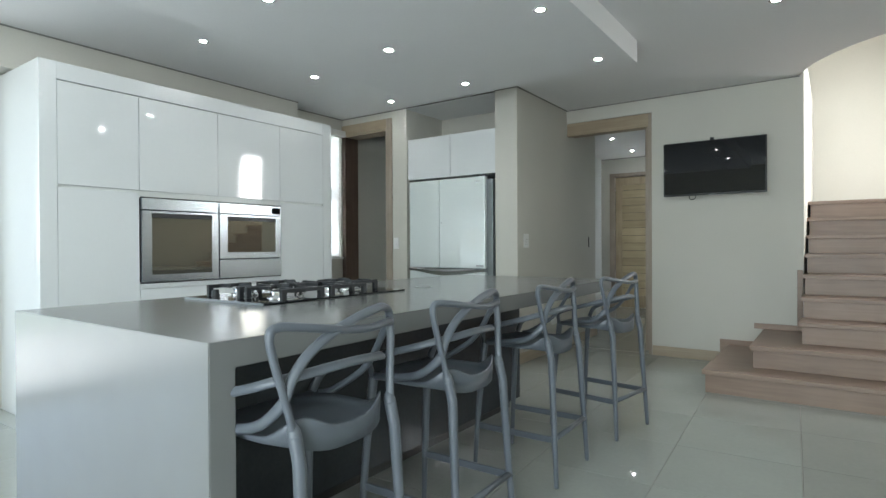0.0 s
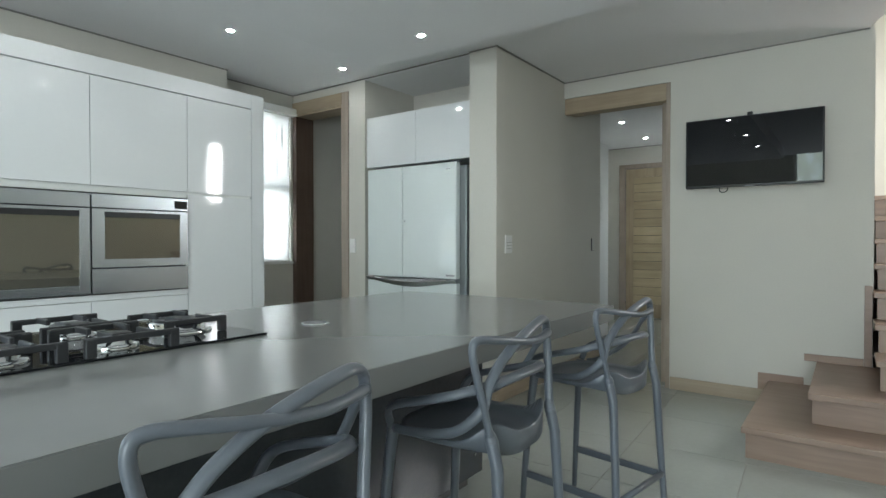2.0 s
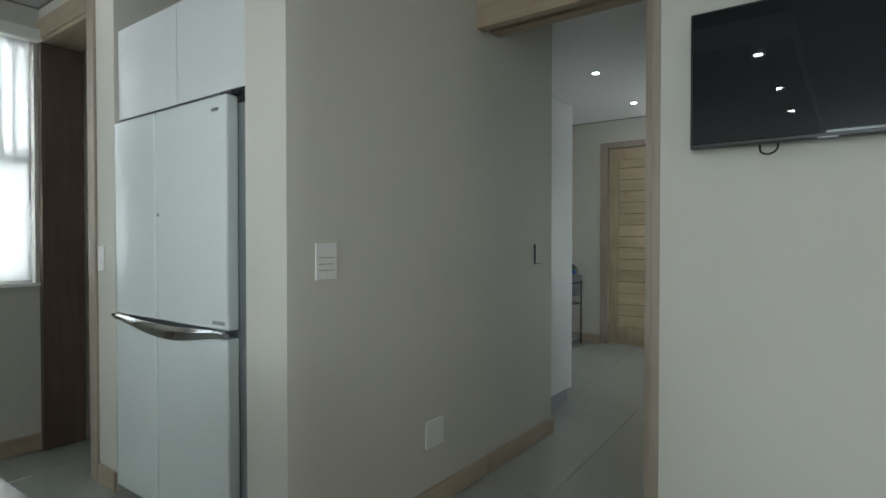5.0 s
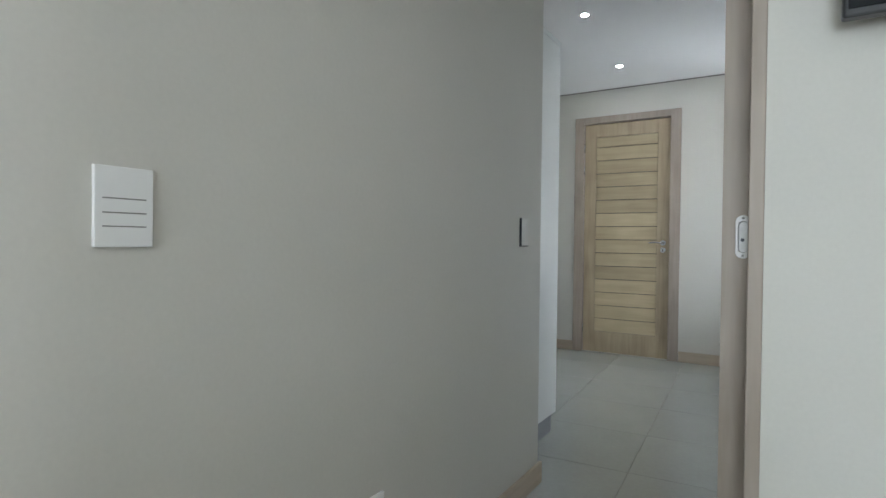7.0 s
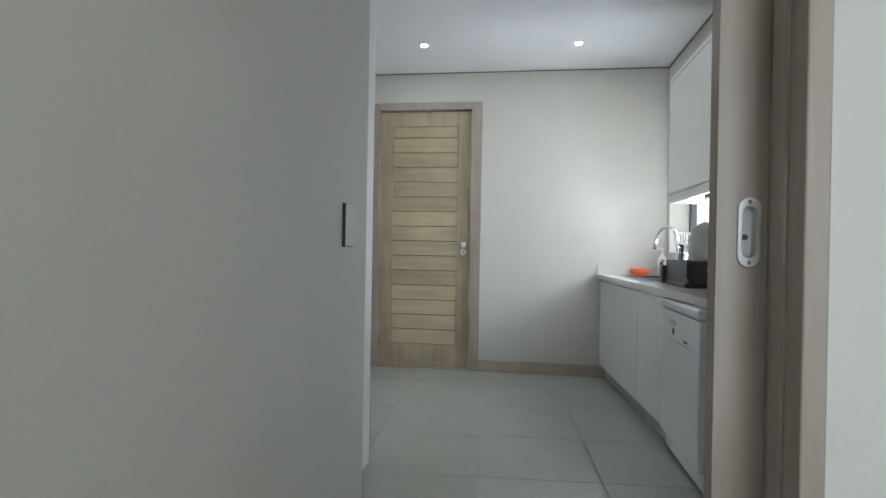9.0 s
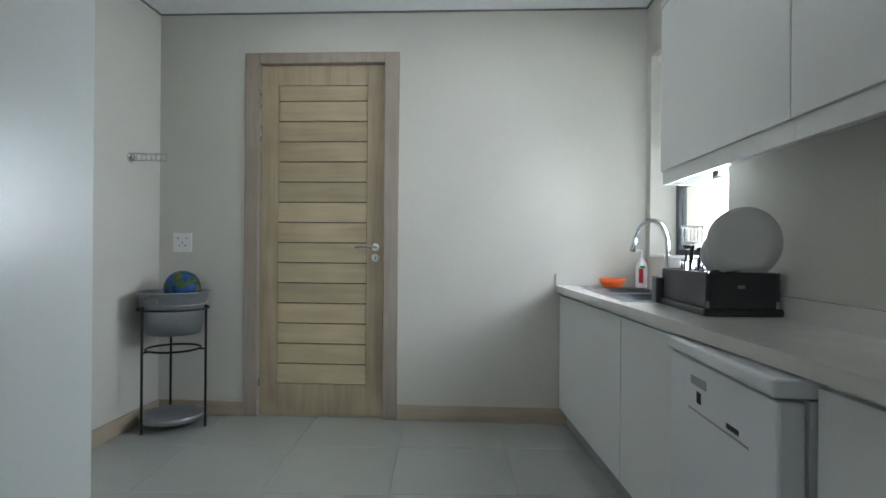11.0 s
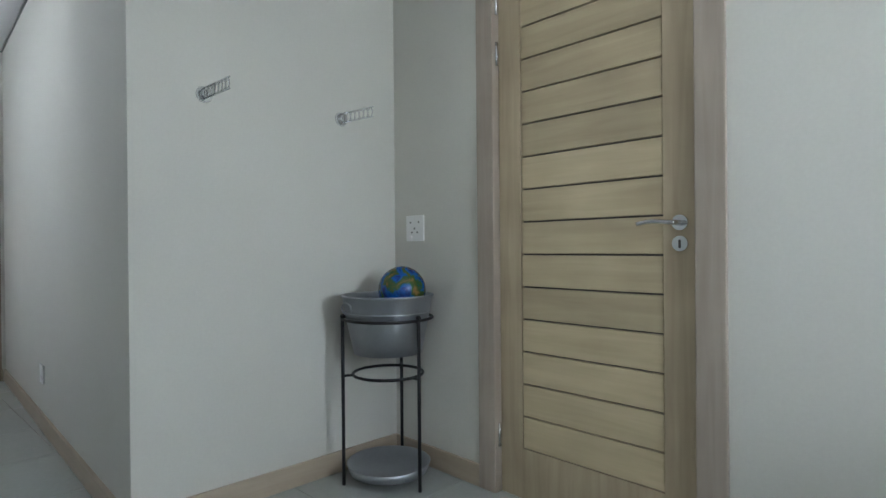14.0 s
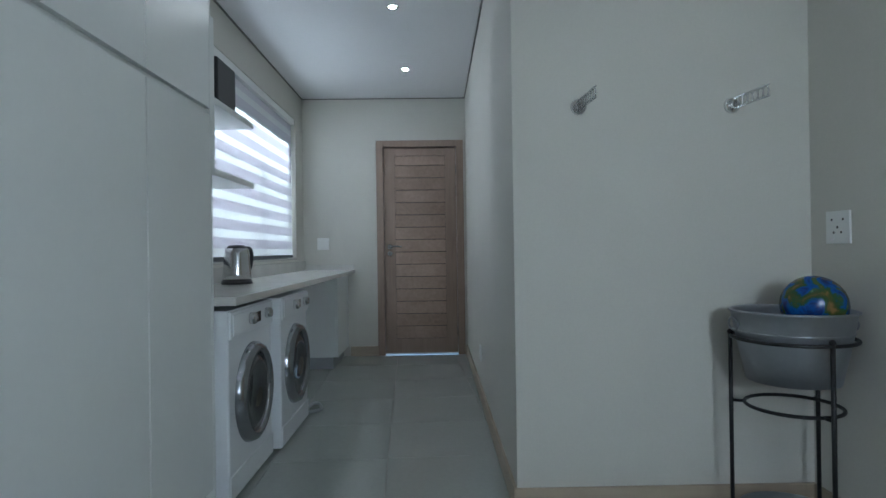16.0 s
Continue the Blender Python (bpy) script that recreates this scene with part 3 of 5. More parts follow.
skirting("baseboard_hall", (LAUN_W + 0.016, HALL_N - 0.016, 0), (HOOK_X - 0.002, HALL_N, H), 0)
skirting("baseboard_laundry_end", (LAUN_W, 1.70, 0), (LAUN_W + 0.016, 1.998, H), 1)
skirting("baseboard_laundry_corner", (LAUN_W, 2.892, 0), (LAUN_W + 0.016, HALL_N - 0.018, H), 1)


# ---- downlights ----
def downlight(x, y, z):
    t = thing("downlight", (x, y, z), "small round recessed ceiling spotlight, switched on", "ceiling light", "ceiling spotlights")
    part("rim", lathe(bmesh.new(), [(0.023, -0.001), (0.034, -0.005), (0.041, -0.003), (0.041, 0.0), (0.023, 0.0), (0.023, -0.001)], seg=28), M["steel"], t, "brushed metal rim", False)
    part("bulb", lathe(bmesh.new(), [(0.0005, -0.003), (0.018, -0.003), (0.0225, -0.0015), (0.0225, 0.0), (0.0005, 0.0)], seg=24), M["lamp"], t, "glowing lamp face", False)
    return t


for x, y, z in ((-1.32, -3.6, CEIL), (-1.32, -2.53, CEIL), (-1.32, -1.49, CEIL), (-0.04, -3.01, PANEL), (-0.05, -2.03, PANEL), (1.065, -1.98, PANEL), (1.09, -3.0, PANEL),
                (-0.06, -3.99, PANEL), (1.1, -3.98, PANEL), (2.17, -1.92, CEIL), (-1.41, -4.65, CEIL), (-0.06, -4.93, PANEL), (-0.224, 2.24, CEIL_S), (-0.29, 3.48, CEIL_S), (0.905, 3.545, CEIL_S), (0.93, 2.28, CEIL_S), (-2.85, 2.34, CEIL_S), (-4.11, 2.357, CEIL_S)):
    downlight(x, y, z)


# ---- tall wall of kitchen cabinets ----
CX = -1.635
cab = thing("tall_cabinet_wall", (-2.0, -3.28, 0), "white high-gloss wall of tall kitchen cabinets", "kitchen cabinet")
part("carcass", boxes(((WEST + 0.002, -4.428, 0.1), (CX - 0.022, -3.912, 2.226)), ((WEST + 0.002, -3.912, 0.1), (CX - 0.022, -2.668, 0.86)), ((WEST + 0.002, -3.912, 1.5), (CX - 0.022, -2.668, 2.226)),
    ((WEST + 0.002, -2.668, 0.1), (CX - 0.022, -2.152, 2.226)), ((WEST + 0.002, -3.912, 0.86), (-2.25, -2.668, 1.5))), M["satin"], cab)
part("end_panel", box(bmesh.new(), (WEST + 0.002, -4.53, 0), (CX, -4.43, 2.34), 0.002), M["gloss"], cab)
part("end_panel", box(bmesh.new(), (WEST + 0.002, -2.15, 0), (CX, -2.04, 2.34), 0.002), M["gloss"], cab)
part("top_panel", box(bmesh.new(), (WEST + 0.002, -4.43, 2.228), (CX - 0.001, -2.15, 2.34), 0.002), M["gloss"], cab)
part("plinth", boxes(((WEST + 0.1, -4.43, 0), (CX - 0.05, -2.15, 0.1))), M["satin"], cab)
seams = (-4.43, -3.912, -3.285, -2.668, -2.152)
for a, b in zip(seams, seams[1:]):
    part("upper_door", box(bmesh.new(), (CX - 0.02, a + 0.002, 1.548), (CX, b - 0.002, 2.218), 0.0015), M["gloss"], cab)
for a, b, top in ((seams[0], seams[1], 1.528), (seams[3], seams[4], 1.528), (seams[1], seams[2], 0.83), (seams[2], seams[3], 0.83)):
    part("lower_door", box(bmesh.new(), (CX - 0.02, a + 0.002, 0.1), (CX, b - 0.002, top), 0.0015), M["gloss"], cab)
part("filler", boxes(((CX - 0.02, -3.91, 0.836), (CX, -2.67, 0.872))), M["gloss"], cab)


def oven(y0, y1, z0, z1, drawer):
    t = thing("built_in_oven", (CX, (y0 + y1) / 2, z0), "stainless steel built-in oven with dark glass door" + (" over a warming drawer" if drawer else ""), "oven", "built-in ovens")
    f = CX + 0.018
    low = 1.035 if drawer else z0
    part("body", boxes(((-2.2, y0 + 0.01, z0 + 0.002), (CX - 0.004, y1 - 0.01, z1 - 0.004))), M["black"], t)
    part("control_panel", box(bmesh.new(), (CX - 0.004, y0 + 0.003, 1.41), (f, y1 - 0.003, z1), 0.002), M["oven_steel"], t)
    if drawer:
        part("display", boxes(((f, y1 - 0.1, 1.425), (f + 0.0015, y1 - 0.012, 1.478))), M["black_gloss"], t, "small dark display")
    part("shadow_gap", boxes(((CX - 0.004, y0 + 0.001, z1 + 0.001), (f - 0.004, y1 - 0.001, z1 + 0.009))), M["black"], t)
    part("shadow_gap", boxes(((CX - 0.004, y0 + 0.001, z0 - 0.007), (f - 0.006, y1 - 0.001, z0 - 0.001))), M["black"], t)
    d = part("door", boxes(((CX - 0.004, y0 + 0.003, low + 0.003), (f, y0 + 0.075, 1.404)), ((CX - 0.004, y1 - 0.062, low + 0.003), (f, y1 - 0.003, 1.404)),
        ((CX - 0.004, y0 + 0.075, low + 0.003), (f, y1 - 0.062, low + 0.055)), ((CX - 0.004, y0 + 0.075, 1.385), (f, y1 - 0.062, 1.404)), bevel=0.0015), M["oven_steel"], t)
    part("window_pane", boxes(((CX - 0.004, y0 + 0.075, low + 0.055), (f - 0.003, y1 - 0.062, 1.385))), M["oven_glass"], d, "reflecting bronze glass")
    part("handle", box(bmesh.new(), (f - 0.003, y0 + 0.075, 1.352), (f + 0.006, y1 - 0.062, 1.386), 0.002, 1), M["black"], d, "dark recessed grip bar")
    if drawer:
        part("drawer_front", box(bmesh.new(), (CX - 0.004, y0 + 0.003, z0), (f, y1 - 0.003, 1.03), 0.0015), M["oven_steel"], t, "brushed steel warming drawer")
    return t


oven(-3.908, -3.292, 0.878, 1.494, False)
oven(-3.288, -2.672, 0.878, 1.494, True)

# ---- window and door in the corner ----
win = tagged(thing("window_1", (WEST, -1.48, 1.0), "narrow window with a lowered white roller blind", "window"), kind="structure")
part("window_frame", boxes(((WEST - 0.12, -1.75, 1.0), (WEST - 0.06, -1.70, 2.43)), ((WEST - 0.12, -1.26, 1.0), (WEST - 0.06, -1.21, 2.43)), ((WEST - 0.12, -1.70, 1.0), (WEST - 0.06, -1.26, 1.05)),
    ((WEST - 0.12, -1.70, 2.38), (WEST - 0.06, -1.26, 2.43)), ((WEST - 0.12, -1.70, 1.69), (WEST - 0.06, -1.26, 1.77))), M["alu"], win)
for z0, z1 in ((1.05, 1.69), (1.77, 2.38)):
    p = part("pane", boxes(((WEST - 0.094, -1.70, z0), (WEST - 0.09, -1.26, z1))), M["glass"], win)
    p.visible_shadow = False
# bars added close behind the blind to throw upright stripes of shade on it
for k in range(7):
    part("burglar_bar", boxes(((WEST - 0.034, -1.69 + 0.062 * k, 1.775), (WEST - 0.026, -1.674 + 0.062 * k, 2.36))), M["alu_white"], win)
part("window_sill", box(bmesh.new(), (WEST - 0.06, -1.78, 0.985), (WEST + 0.02, -1.19, 1.004), 0.003), M["plate"], win)
bl = thing("roller_blind", (WEST, -1.48, 2.5), "white translucent roller blind, pulled down", "blind")
part("cassette", box(bmesh.new(), (WEST + 0.001, -2.0, 2.43), (WEST + 0.07, NORTH_K - 0.004, 2.5), 0.006), M["plate"], bl)
part("fabric", boxes(((WEST - 0.012, -1.745, 1.01), (WEST - 0.010, -1.225, 2.43))), M["blind"], bl)
part("bottom_bar", box(bmesh.new(), (WEST - 0.02, -1.745, 1.005), (WEST - 0.004, -1.225, 1.02), 0.003), M["plate"], bl)
part("pull_chain", tube(bmesh.new(), [(WEST + 0.012, -1.24, 2.43), (WEST + 0.012, -1.24, 1.7), (WEST + 0.02, -1.245, 1.5), (WEST + 0.03, -1.24, 1.7), (WEST + 0.03, -1.24, 2.43)], 0.002, 6), M["plate"], bl)

d1 = tagged(thing("door_1", (-1.95, NORTH_K, 0), "open doorway with greyed oak frame into a dark pantry", "door"), kind="structure")
part("door_frame", boxes(((-1.645, NORTH_K - 0.015, 0), (-1.565, NORTH_K - 0.0, 2.565)), ((-1.665, NORTH_K - 0.005, 0), (-1.645, NORTH_K + 0.21, 2.47)), bevel=0.003), M["frame_oak"], d1)
# left jamb and lining: darker oak colour stands in for their shade
part("door_frame", boxes(((WEST + 0.002, NORTH_K - 0.012, 0), (WEST + 0.06, NORTH_K - 0.001, 2.45)), ((WEST + 0.03, NORTH_K, 0), (WEST + 0.055, NORTH_K + 0.21, 2.45)), bevel=0.003), M["shaded_oak"], d1, "oak jamb coloured dark for its shade")
part("head_frame", boxes(((WEST + 0.002, NORTH_K - 0.015, 2.452), (-1.647, NORTH_K, 2.565)), ((WEST + 0.055, NORTH_K - 0.004, 2.43), (-1.665, NORTH_K + 0.21, 2.47)), bevel=0.003), M["frame_oak_x"], d1)

# ---- fridge niche ----
fr = thing("fridge", (-0.84, -0.9, 0), "white glass double-door fridge freezer with chrome grip", "fridge")
FY = -1.205
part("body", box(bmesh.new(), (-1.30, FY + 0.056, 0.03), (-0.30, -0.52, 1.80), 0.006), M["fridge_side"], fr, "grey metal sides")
for a, b in ((-1.31, -0.915), (-0.909, -0.36)):
    part("upper_door", box(bmesh.new(), (a, FY, 0.905), (b, FY + 0.055, 1.825), 0.008), M["fridge"], fr)
    part("lower_door", box(bmesh.new(), (a, FY, 0.06), (b, FY + 0.055, 0.872), 0.008), M["fridge"], fr)
bm = bmesh.new()
vs = []
for k in range(25):
    u = k / 24
    x, sag = -1.31 + u * 0.95, 0.048 * math.sin(math.pi * u) ** 1.5
    vs.append([bm.verts.new((x, FY - 0.012, 0.904 - 0.25 * sag)), bm.verts.new((x, FY - 0.022, 0.898 - 0.6 * sag)), bm.verts.new((x, FY - 0.004, 0.875 - sag)), bm.verts.new((x, FY + 0.01, 0.89))])
for a, b in zip(vs, vs[1:]):
    for k in range(4):
        bm.faces.new((a[k], b[k], b[(k + 1) % 4], a[(k + 1) % 4]))
bm.faces.new(vs[0])
bm.faces.new(vs[-1][::-1])
part("grip", bm, M["chrome"], fr, "curved chrome grip rail")
part("badge", box(bmesh.new(), (-0.46, FY - 0.002, 0.925), (-0.375, FY, 0.94), 0.0006, 1), M["grey_print"], fr)
part("emblem", boxes(((-0.46, FY - 0.0012, 1.765), (-0.41, FY, 1.778))), M["chrome"], fr)
part("keyhole", cyl(bmesh.new(), (-0.885, FY - 0.003, 1.37), (-0.885, FY, 1.37), 0.008, seg=14), M["chrome"], fr)
part("hinge", box(bmesh.new(), (-0.42, FY + 0.01, 1.826), (-0.34, FY + 0.06, 1.84), 0.004), M["alu"], fr)

up = thing("overhead_cabinet", (-0.8, -0.9, 1.86), "white gloss two-door cabinet over the fridge", "cabinet")
part("carcass", boxes(((-1.362, NORTH_K + 0.04, 1.856), (-0.238, -0.55, 2.29))), M["satin"], up)
for a, b in ((-1.36, -0.803), (-0.799, -0.24)):
    part("door", box(bmesh.new(), (a, NORTH_K + 0.018, 1.852), (b, NORTH_K + 0.038, 2.292), 0.0015), M["gloss"], up)


# ---- switches and sockets ----
def wall_plate(name, label, at, w, h, facing, rockers=(), sockets=False, category="switch", m="plate"):
    """A plate that lies on a wall and faces +x, -y or +x as told by its turn."""
    t = thing(name, at, label, category, "wall plates")
    part("plate", box(bmesh.new(), (-w / 2, -0.009, -h / 2), (w / 2, 0, h / 2), 0.002), M[m], t, "", False)
    if m == "ivory":
        # black strips painted as the shade on the plate's near side and bottom
        part("side_edge", boxes(((-w / 2 - 0.004, -0.0095, -h / 2 - 0.003), (-w / 2, 0, h / 2)), ((-w / 2, -0.0095, -h / 2 - 0.003), (w / 2, 0, -h / 2))), M["black"], t, "shade along the side and bottom edges", False)
    for x, z, rw, rh in rockers:
        if rh < 0.01:
            part("slit", boxes(((x - rw / 2, -0.0096, z - rh / 2), (x + rw / 2, -0.0085, z + rh / 2))), M["slot_grey"], t, "", False)
            continue
        part("rocker", box(bmesh.new(), (x - rw / 2, -0.013, z - rh / 2), (x + rw / 2, -0.008, z + rh / 2), 0.001, 1), M["white_plastic"], t, "", False)
    if sockets:
        for x, z in ((-0.02, -0.02), (0.02, -0.02), (0.0, 0.0), (-0.03, 0.03), (0.03, 0.03)):
            part("socket_hole", cyl(bmesh.new(), (x, -0.0098, z), (x, -0.008, z), 0.005, seg=10), M["slot"], t, "", False)
    t.rotation_euler = (0, 0, radians(facing))
    return t


rk = ((0, 0.014, 0.074, 0.0022), (0, -0.01, 0.074, 0.0022), (0, -0.033, 0.074, 0.0022))
wall_plate("light_switch", "white light switch plate on the pier wall", (0.0, -1.028, 1.18), 0.1, 0.136, 90, rk)
wall_plate("light_switch", "white light switch plate beside the tall cupboard", (0.0, 0.694, 1.174), 0.07, 0.12, 90, m="ivory")
wall_plate("light_switch", "white light switch beside the pantry doorway", (-1.515, NORTH_K, 1.165), 0.07, 0.125, 0, ((0, -0.01, 0.025, 0.03),))
wall_plate("blank_plate", "blank white wall plate low on the pier wall", (0.0, -0.362, 0.353), 0.134, 0.13, 90, category="wall plate")
wall_plate("wall_socket", "white square power socket plate", (-1.335, FAR_Y, 1.16), 0.128, 0.128, 0, ((-0.03, -0.045, 0.02, 0.015),), True, "socket")
wall_plate("blank_plate", "blank white wall plate over the laundry counter", (LAUN_W, 1.423, 1.18), 0.125, 0.125, 90, category="wall plate")
wall_plate("wall_socket", "white socket plate low on the passage wall", (-3.3, HALL_N, 0.33), 0.11, 0.11, 0, ((0.0, -0.02, 0.03, 0.02),), False, "socket")

# ---- television ----
tv = thing("television", (1.505, -0.05, 1.6), "black flat-screen television on a wall bracket, off", "television")
ty, ty2 = -0.105, -0.065
part("housing", box(bmesh.new(), (1.064, ty + 0.004, 1.612), (1.964, ty2, 2.137), 0.006), M["black"], tv)
part("screen", box(bmesh.new(), (1.074, ty, 1.628), (1.954, ty + 0.006, 2.128), 0.001, 1), M["black_gloss"], tv, "glossy dark screen")
part("bracket", boxes(((1.40, ty2, 1.75), (1.62, -0.001, 1.98))), M["black"], tv)
part("sensor", box(bmesh.new(), (1.49, ty, 2.135), (1.525, ty + 0.03, 2.16), 0.005), M["black"], tv)
part("cable", tube(bmesh.new(), [(1.30, -0.07, 1.62), (1.305, -0.08, 1.585), (1.33, -0.08, 1.575), (1.355, -0.08, 1.588), (1.36, -0.07, 1.62)], 0.004, 8), M["black"], tv)
part("logo_bar", boxes(((1.48, ty - 0.0012, 1.611), (1.54, ty + 0.004, 1.617))), M["grey_print"], tv)

# ---- island ----
isl = thing("kitchen_island", (0.6, -3.65, 0), "long grey stone kitchen island with overhanging top", "kitchen island")
bm = bmesh.new()
f = bm.faces.new([bm.verts.new((-0.055, y, z)) for y, z in ((-5.15, 0), (-5.15, 0.9), (-2.155, 0.9), (-2.155, 0.828), (-5.075, 0.828), (-5.075, 0))])
ext = bmesh.ops.extrude_face_region(bm, geom=[f])
bmesh.ops.translate(bm, vec=(1.271, 0, 0), verts=[v for v in ext["geom"] if isinstance(v, bmesh.types.BMVert)])
bmesh.ops.recalc_face_normals(bm, faces=bm.faces)
bmesh.ops.bevel(bm, geom=list(bm.edges), offset=0.0025, segments=2, affect="EDGES")
part("worktop", bm, M["quartz"], isl, "grey stone slab top with waterfall end")
part("body", box(bmesh.new(), (-0.03, -5.073, 0.07), (0.655, -2.43, 0.826), 0.002), M["char"], isl, "dark charcoal panelled base")
part("plinth", boxes(((0.02, -5.073, 0), (0.60, -2.48, 0.07))), M["black"], isl)
for z in (0.74, 0.70, 0.22, 0.17):
    part("fixing", cyl(bmesh.new(), (0.655, -2.50, z), (0.66, -2.50, z), 0.007, seg=10), M["chrome"], isl) if z < 0.2 else None
pop = thing("pop_up_socket", (0.54, -3.39, 0.9), "round grey pop-up socket with steel ring in the island top", "socket")
part("ring", lathe(bmesh.new(), [(0.042, 0.003), (0.044, 0.004), (0.05, 0.003), (0.052, 0.0), (0.042, 0.0), (0.042, 0.003)], seg=36), M["steel"], pop, "thin steel ring", False)
part("cap", lathe(bmesh.new(), [(0.0005, 0.0025), (0.040, 0.0025), (0.0415, 0.001), (0.0415, 0.0), (0.0005, 0.0)], seg=36), M["fridge_side"], pop, "grey cap", False)

# ---- gas hob ----
hob = thing("gas_hob", (0.335, -4.092, 0.9), "black glass five-burner gas hob with cast iron grates", "hob")
part("glass_plate", box(bmesh.new(), (0.06, -4.54, 0.9005), (0.61, -3.647, 0.908), 0.002), M["black_gloss"], hob)
part("steel_edge", boxes(((0.054, -4.546, 0.9005), (0.616, -4.538, 0.9095)), bevel=0.001), M["fridge_side"], hob)
BURNERS = ((0.19, -4.325, 0.036), (0.48, -4.325, 0.045), (0.19, -4.052, 0.045), (0.48, -4.052, 0.036), (0.34, -3.80, 0.062))
for bx, by, br in BURNERS:
    b = part("burner", lathe(bmesh.new(), [(br * 1.7, 0.908), (br * 1.7, 0.916), (br * 1.5, 0.919), (br * 1.3, 0.92), (br * 1.42, 0.936), (br * 1.3, 0.941), (0.0005, 0.941)], (bx, by, 0), 30), M["chrome"], hob, "polished burner ring")
    part("cap", lathe(bmesh.new(), [(br * 1.15, 0.941), (br * 1.18, 0.946), (br * 1.0, 0.949), (0.0005, 0.95)], (bx, by, 0), 30), M["black"], b, "black burner cap")
for bx, by, br in BURNERS:
    hx, hy, zt = 0.118, (0.1 if br > 0.05 else 0.118), 0.958
    for sx in (-1, 1):
        # a bar on two broad feet, with an arm reaching over the flame
        bm = box(bmesh.new(), (bx + sx * hx - 0.008, by - hy, zt - 0.016), (bx + sx * hx + 0.008, by + hy, zt), 0.002, 1)
        for ay in (-0.05, 0.05):
            box(bm, (min(bx + sx * hx, bx + sx * 0.03), by + ay - 0.006, zt - 0.014), (max(bx + sx * hx, bx + sx * 0.03), by + ay + 0.006, zt + 0.003), 0.002, 1)
        for sy in (-1, 1):
            py = by + sy * (hy - 0.013)
            box(bm, (bx + sx * hx - 0.009, py - 0.013, 0.9085), (bx + sx * hx + 0.009, py + 0.013, zt - 0.002), 0.002, 1)
        part("grate", bm, M["iron"], hob, "cast iron pan support")
part("knob", lathe(bmesh.new(), [(0.0005, 0.936), (0.014, 0.936), (0.0165, 0.932), (0.0175, 0.912), (0.019, 0.908)], (0.1, -4.42, 0), 22), M["black"], hob, "black control knob")


# ---- bar stools ----
def bar_stool(at, turn):
    t = thing("bar_stool", at, "grey moulded plastic bar stool with interlaced curved back, at the island", "bar stool", "bar stools at the island")
    m = M["stool"]
    bm = bmesh.new()
    n, rows = 48, []
    for z, g in ((0.636, 0.5), (0.632, 0.9), (0.634, 0.985), (0.646, 1.0), (0.652, 0.985), (0.642, 0.9), (0.634, 0.7), (0.637, 0.45)):
        row = []
        for k in range(n):
            c, s = math.cos(k * math.tau / n), math.sin(k * math.tau / n)
            e = 2.0 / 3.0
            x, y = (0.2 if c < 0 else 0.19) * g * math.copysign(abs(c) ** e, c), 0.205 * g * math.copysign(abs(s) ** e, s)
            rear = max(0.0, c - 0.35) / 0.65
            low = 0.032 * rear * (1 - 0.9 * s * s) if z < 0.64 and 0.8 < g < 0.99 else 0.0
            corner = max(0.0, math.cos(2.2 * (abs(math.atan2(s, c)) - 0.72))) ** 2 if c > 0 else 0.0
            lift = 0.012 * rear + 0.045 * corner if z >= 0.64 and g > 0.95 else 0.0
            row.append(bm.verts.new((x, y, z - low + lift)))
        rows.append(row)
    for a, b in zip(rows, rows[1:]):
        for k in range(n):
            f = bm.faces.new((a[k], a[(k + 1) % n], b[(k + 1) % n], b[k]))
            f.smooth = True
    bm.faces.new(rows[0][::-1])
    bm.faces.new(rows[-1])
    part("seat", bm, m, t, "", False)
    for s in (-1, 1):
        part("leg", tube(bmesh.new(), [(-0.175, s * 0.178, 0.645), (-0.19, s * 0.186, 0.5), (-0.212, s * 0.2, 0.2), (-0.222, s * 0.205, 0.0)], 0.019, 10, r_end=0.0105), m, t, "", False)
        bm = tube(bmesh.new(), [(0.22, s * 0.205, 0.0), (0.212, s * 0.2, 0.15), (0.2, s * 0.191, 0.35), (0.189, s * 0.184, 0.55), (0.183, s * 0.183, 0.668)], 0.0115, 14, r_end=0.0185)
        ball(bm, (0.183, s * 0.183, 0.669), 0.0185, 1.6, 14)
        part("leg", bm, m, t, "", False)
        part("side_rail", box(bmesh.new(), (-0.208, s * 0.197 - 0.007, 0.205), (0.208, s * 0.197 + 0.007, 0.235), 0.003, 1), m, t, "", False)
    low = [(-0.15, -0.2, 0.648), (-0.04, -0.222, 0.662), (0.09, -0.224, 0.688), (0.176, -0.205, 0.745), (0.2, -0.178, 0.81), (0.216, -0.13, 0.862), (0.23, -0.055, 0.905), (0.234, 0.04, 0.935), (0.23, 0.12, 0.95), (0.22, 0.18, 0.953), (0.207, 0.215, 0.932), (0.196, 0.218, 0.86), (0.188, 0.2, 0.76), (0.182, 0.184, 0.67)]
    high = [(0.182, -0.184, 0.67), (0.188, -0.2, 0.75), (0.198, -0.226, 0.85), (0.206, -0.236, 0.915), (0.214, -0.215, 0.938), (0.226, -0.14, 0.93), (0.236, -0.03, 0.913), (0.234, 0.08, 0.902), (0.222, 0.17, 0.905), (0.2, 0.218, 0.9), (0.12, 0.234, 0.83), (0.02, 0.236, 0.74), (-0.1, 0.215, 0.66), (-0.15, 0.2, 0.645)]
    for pts in (low, high):
        part("back_loop", tube(bmesh.new(), pts, 0.0112, 10, flat=1.25), m, t, "", False)
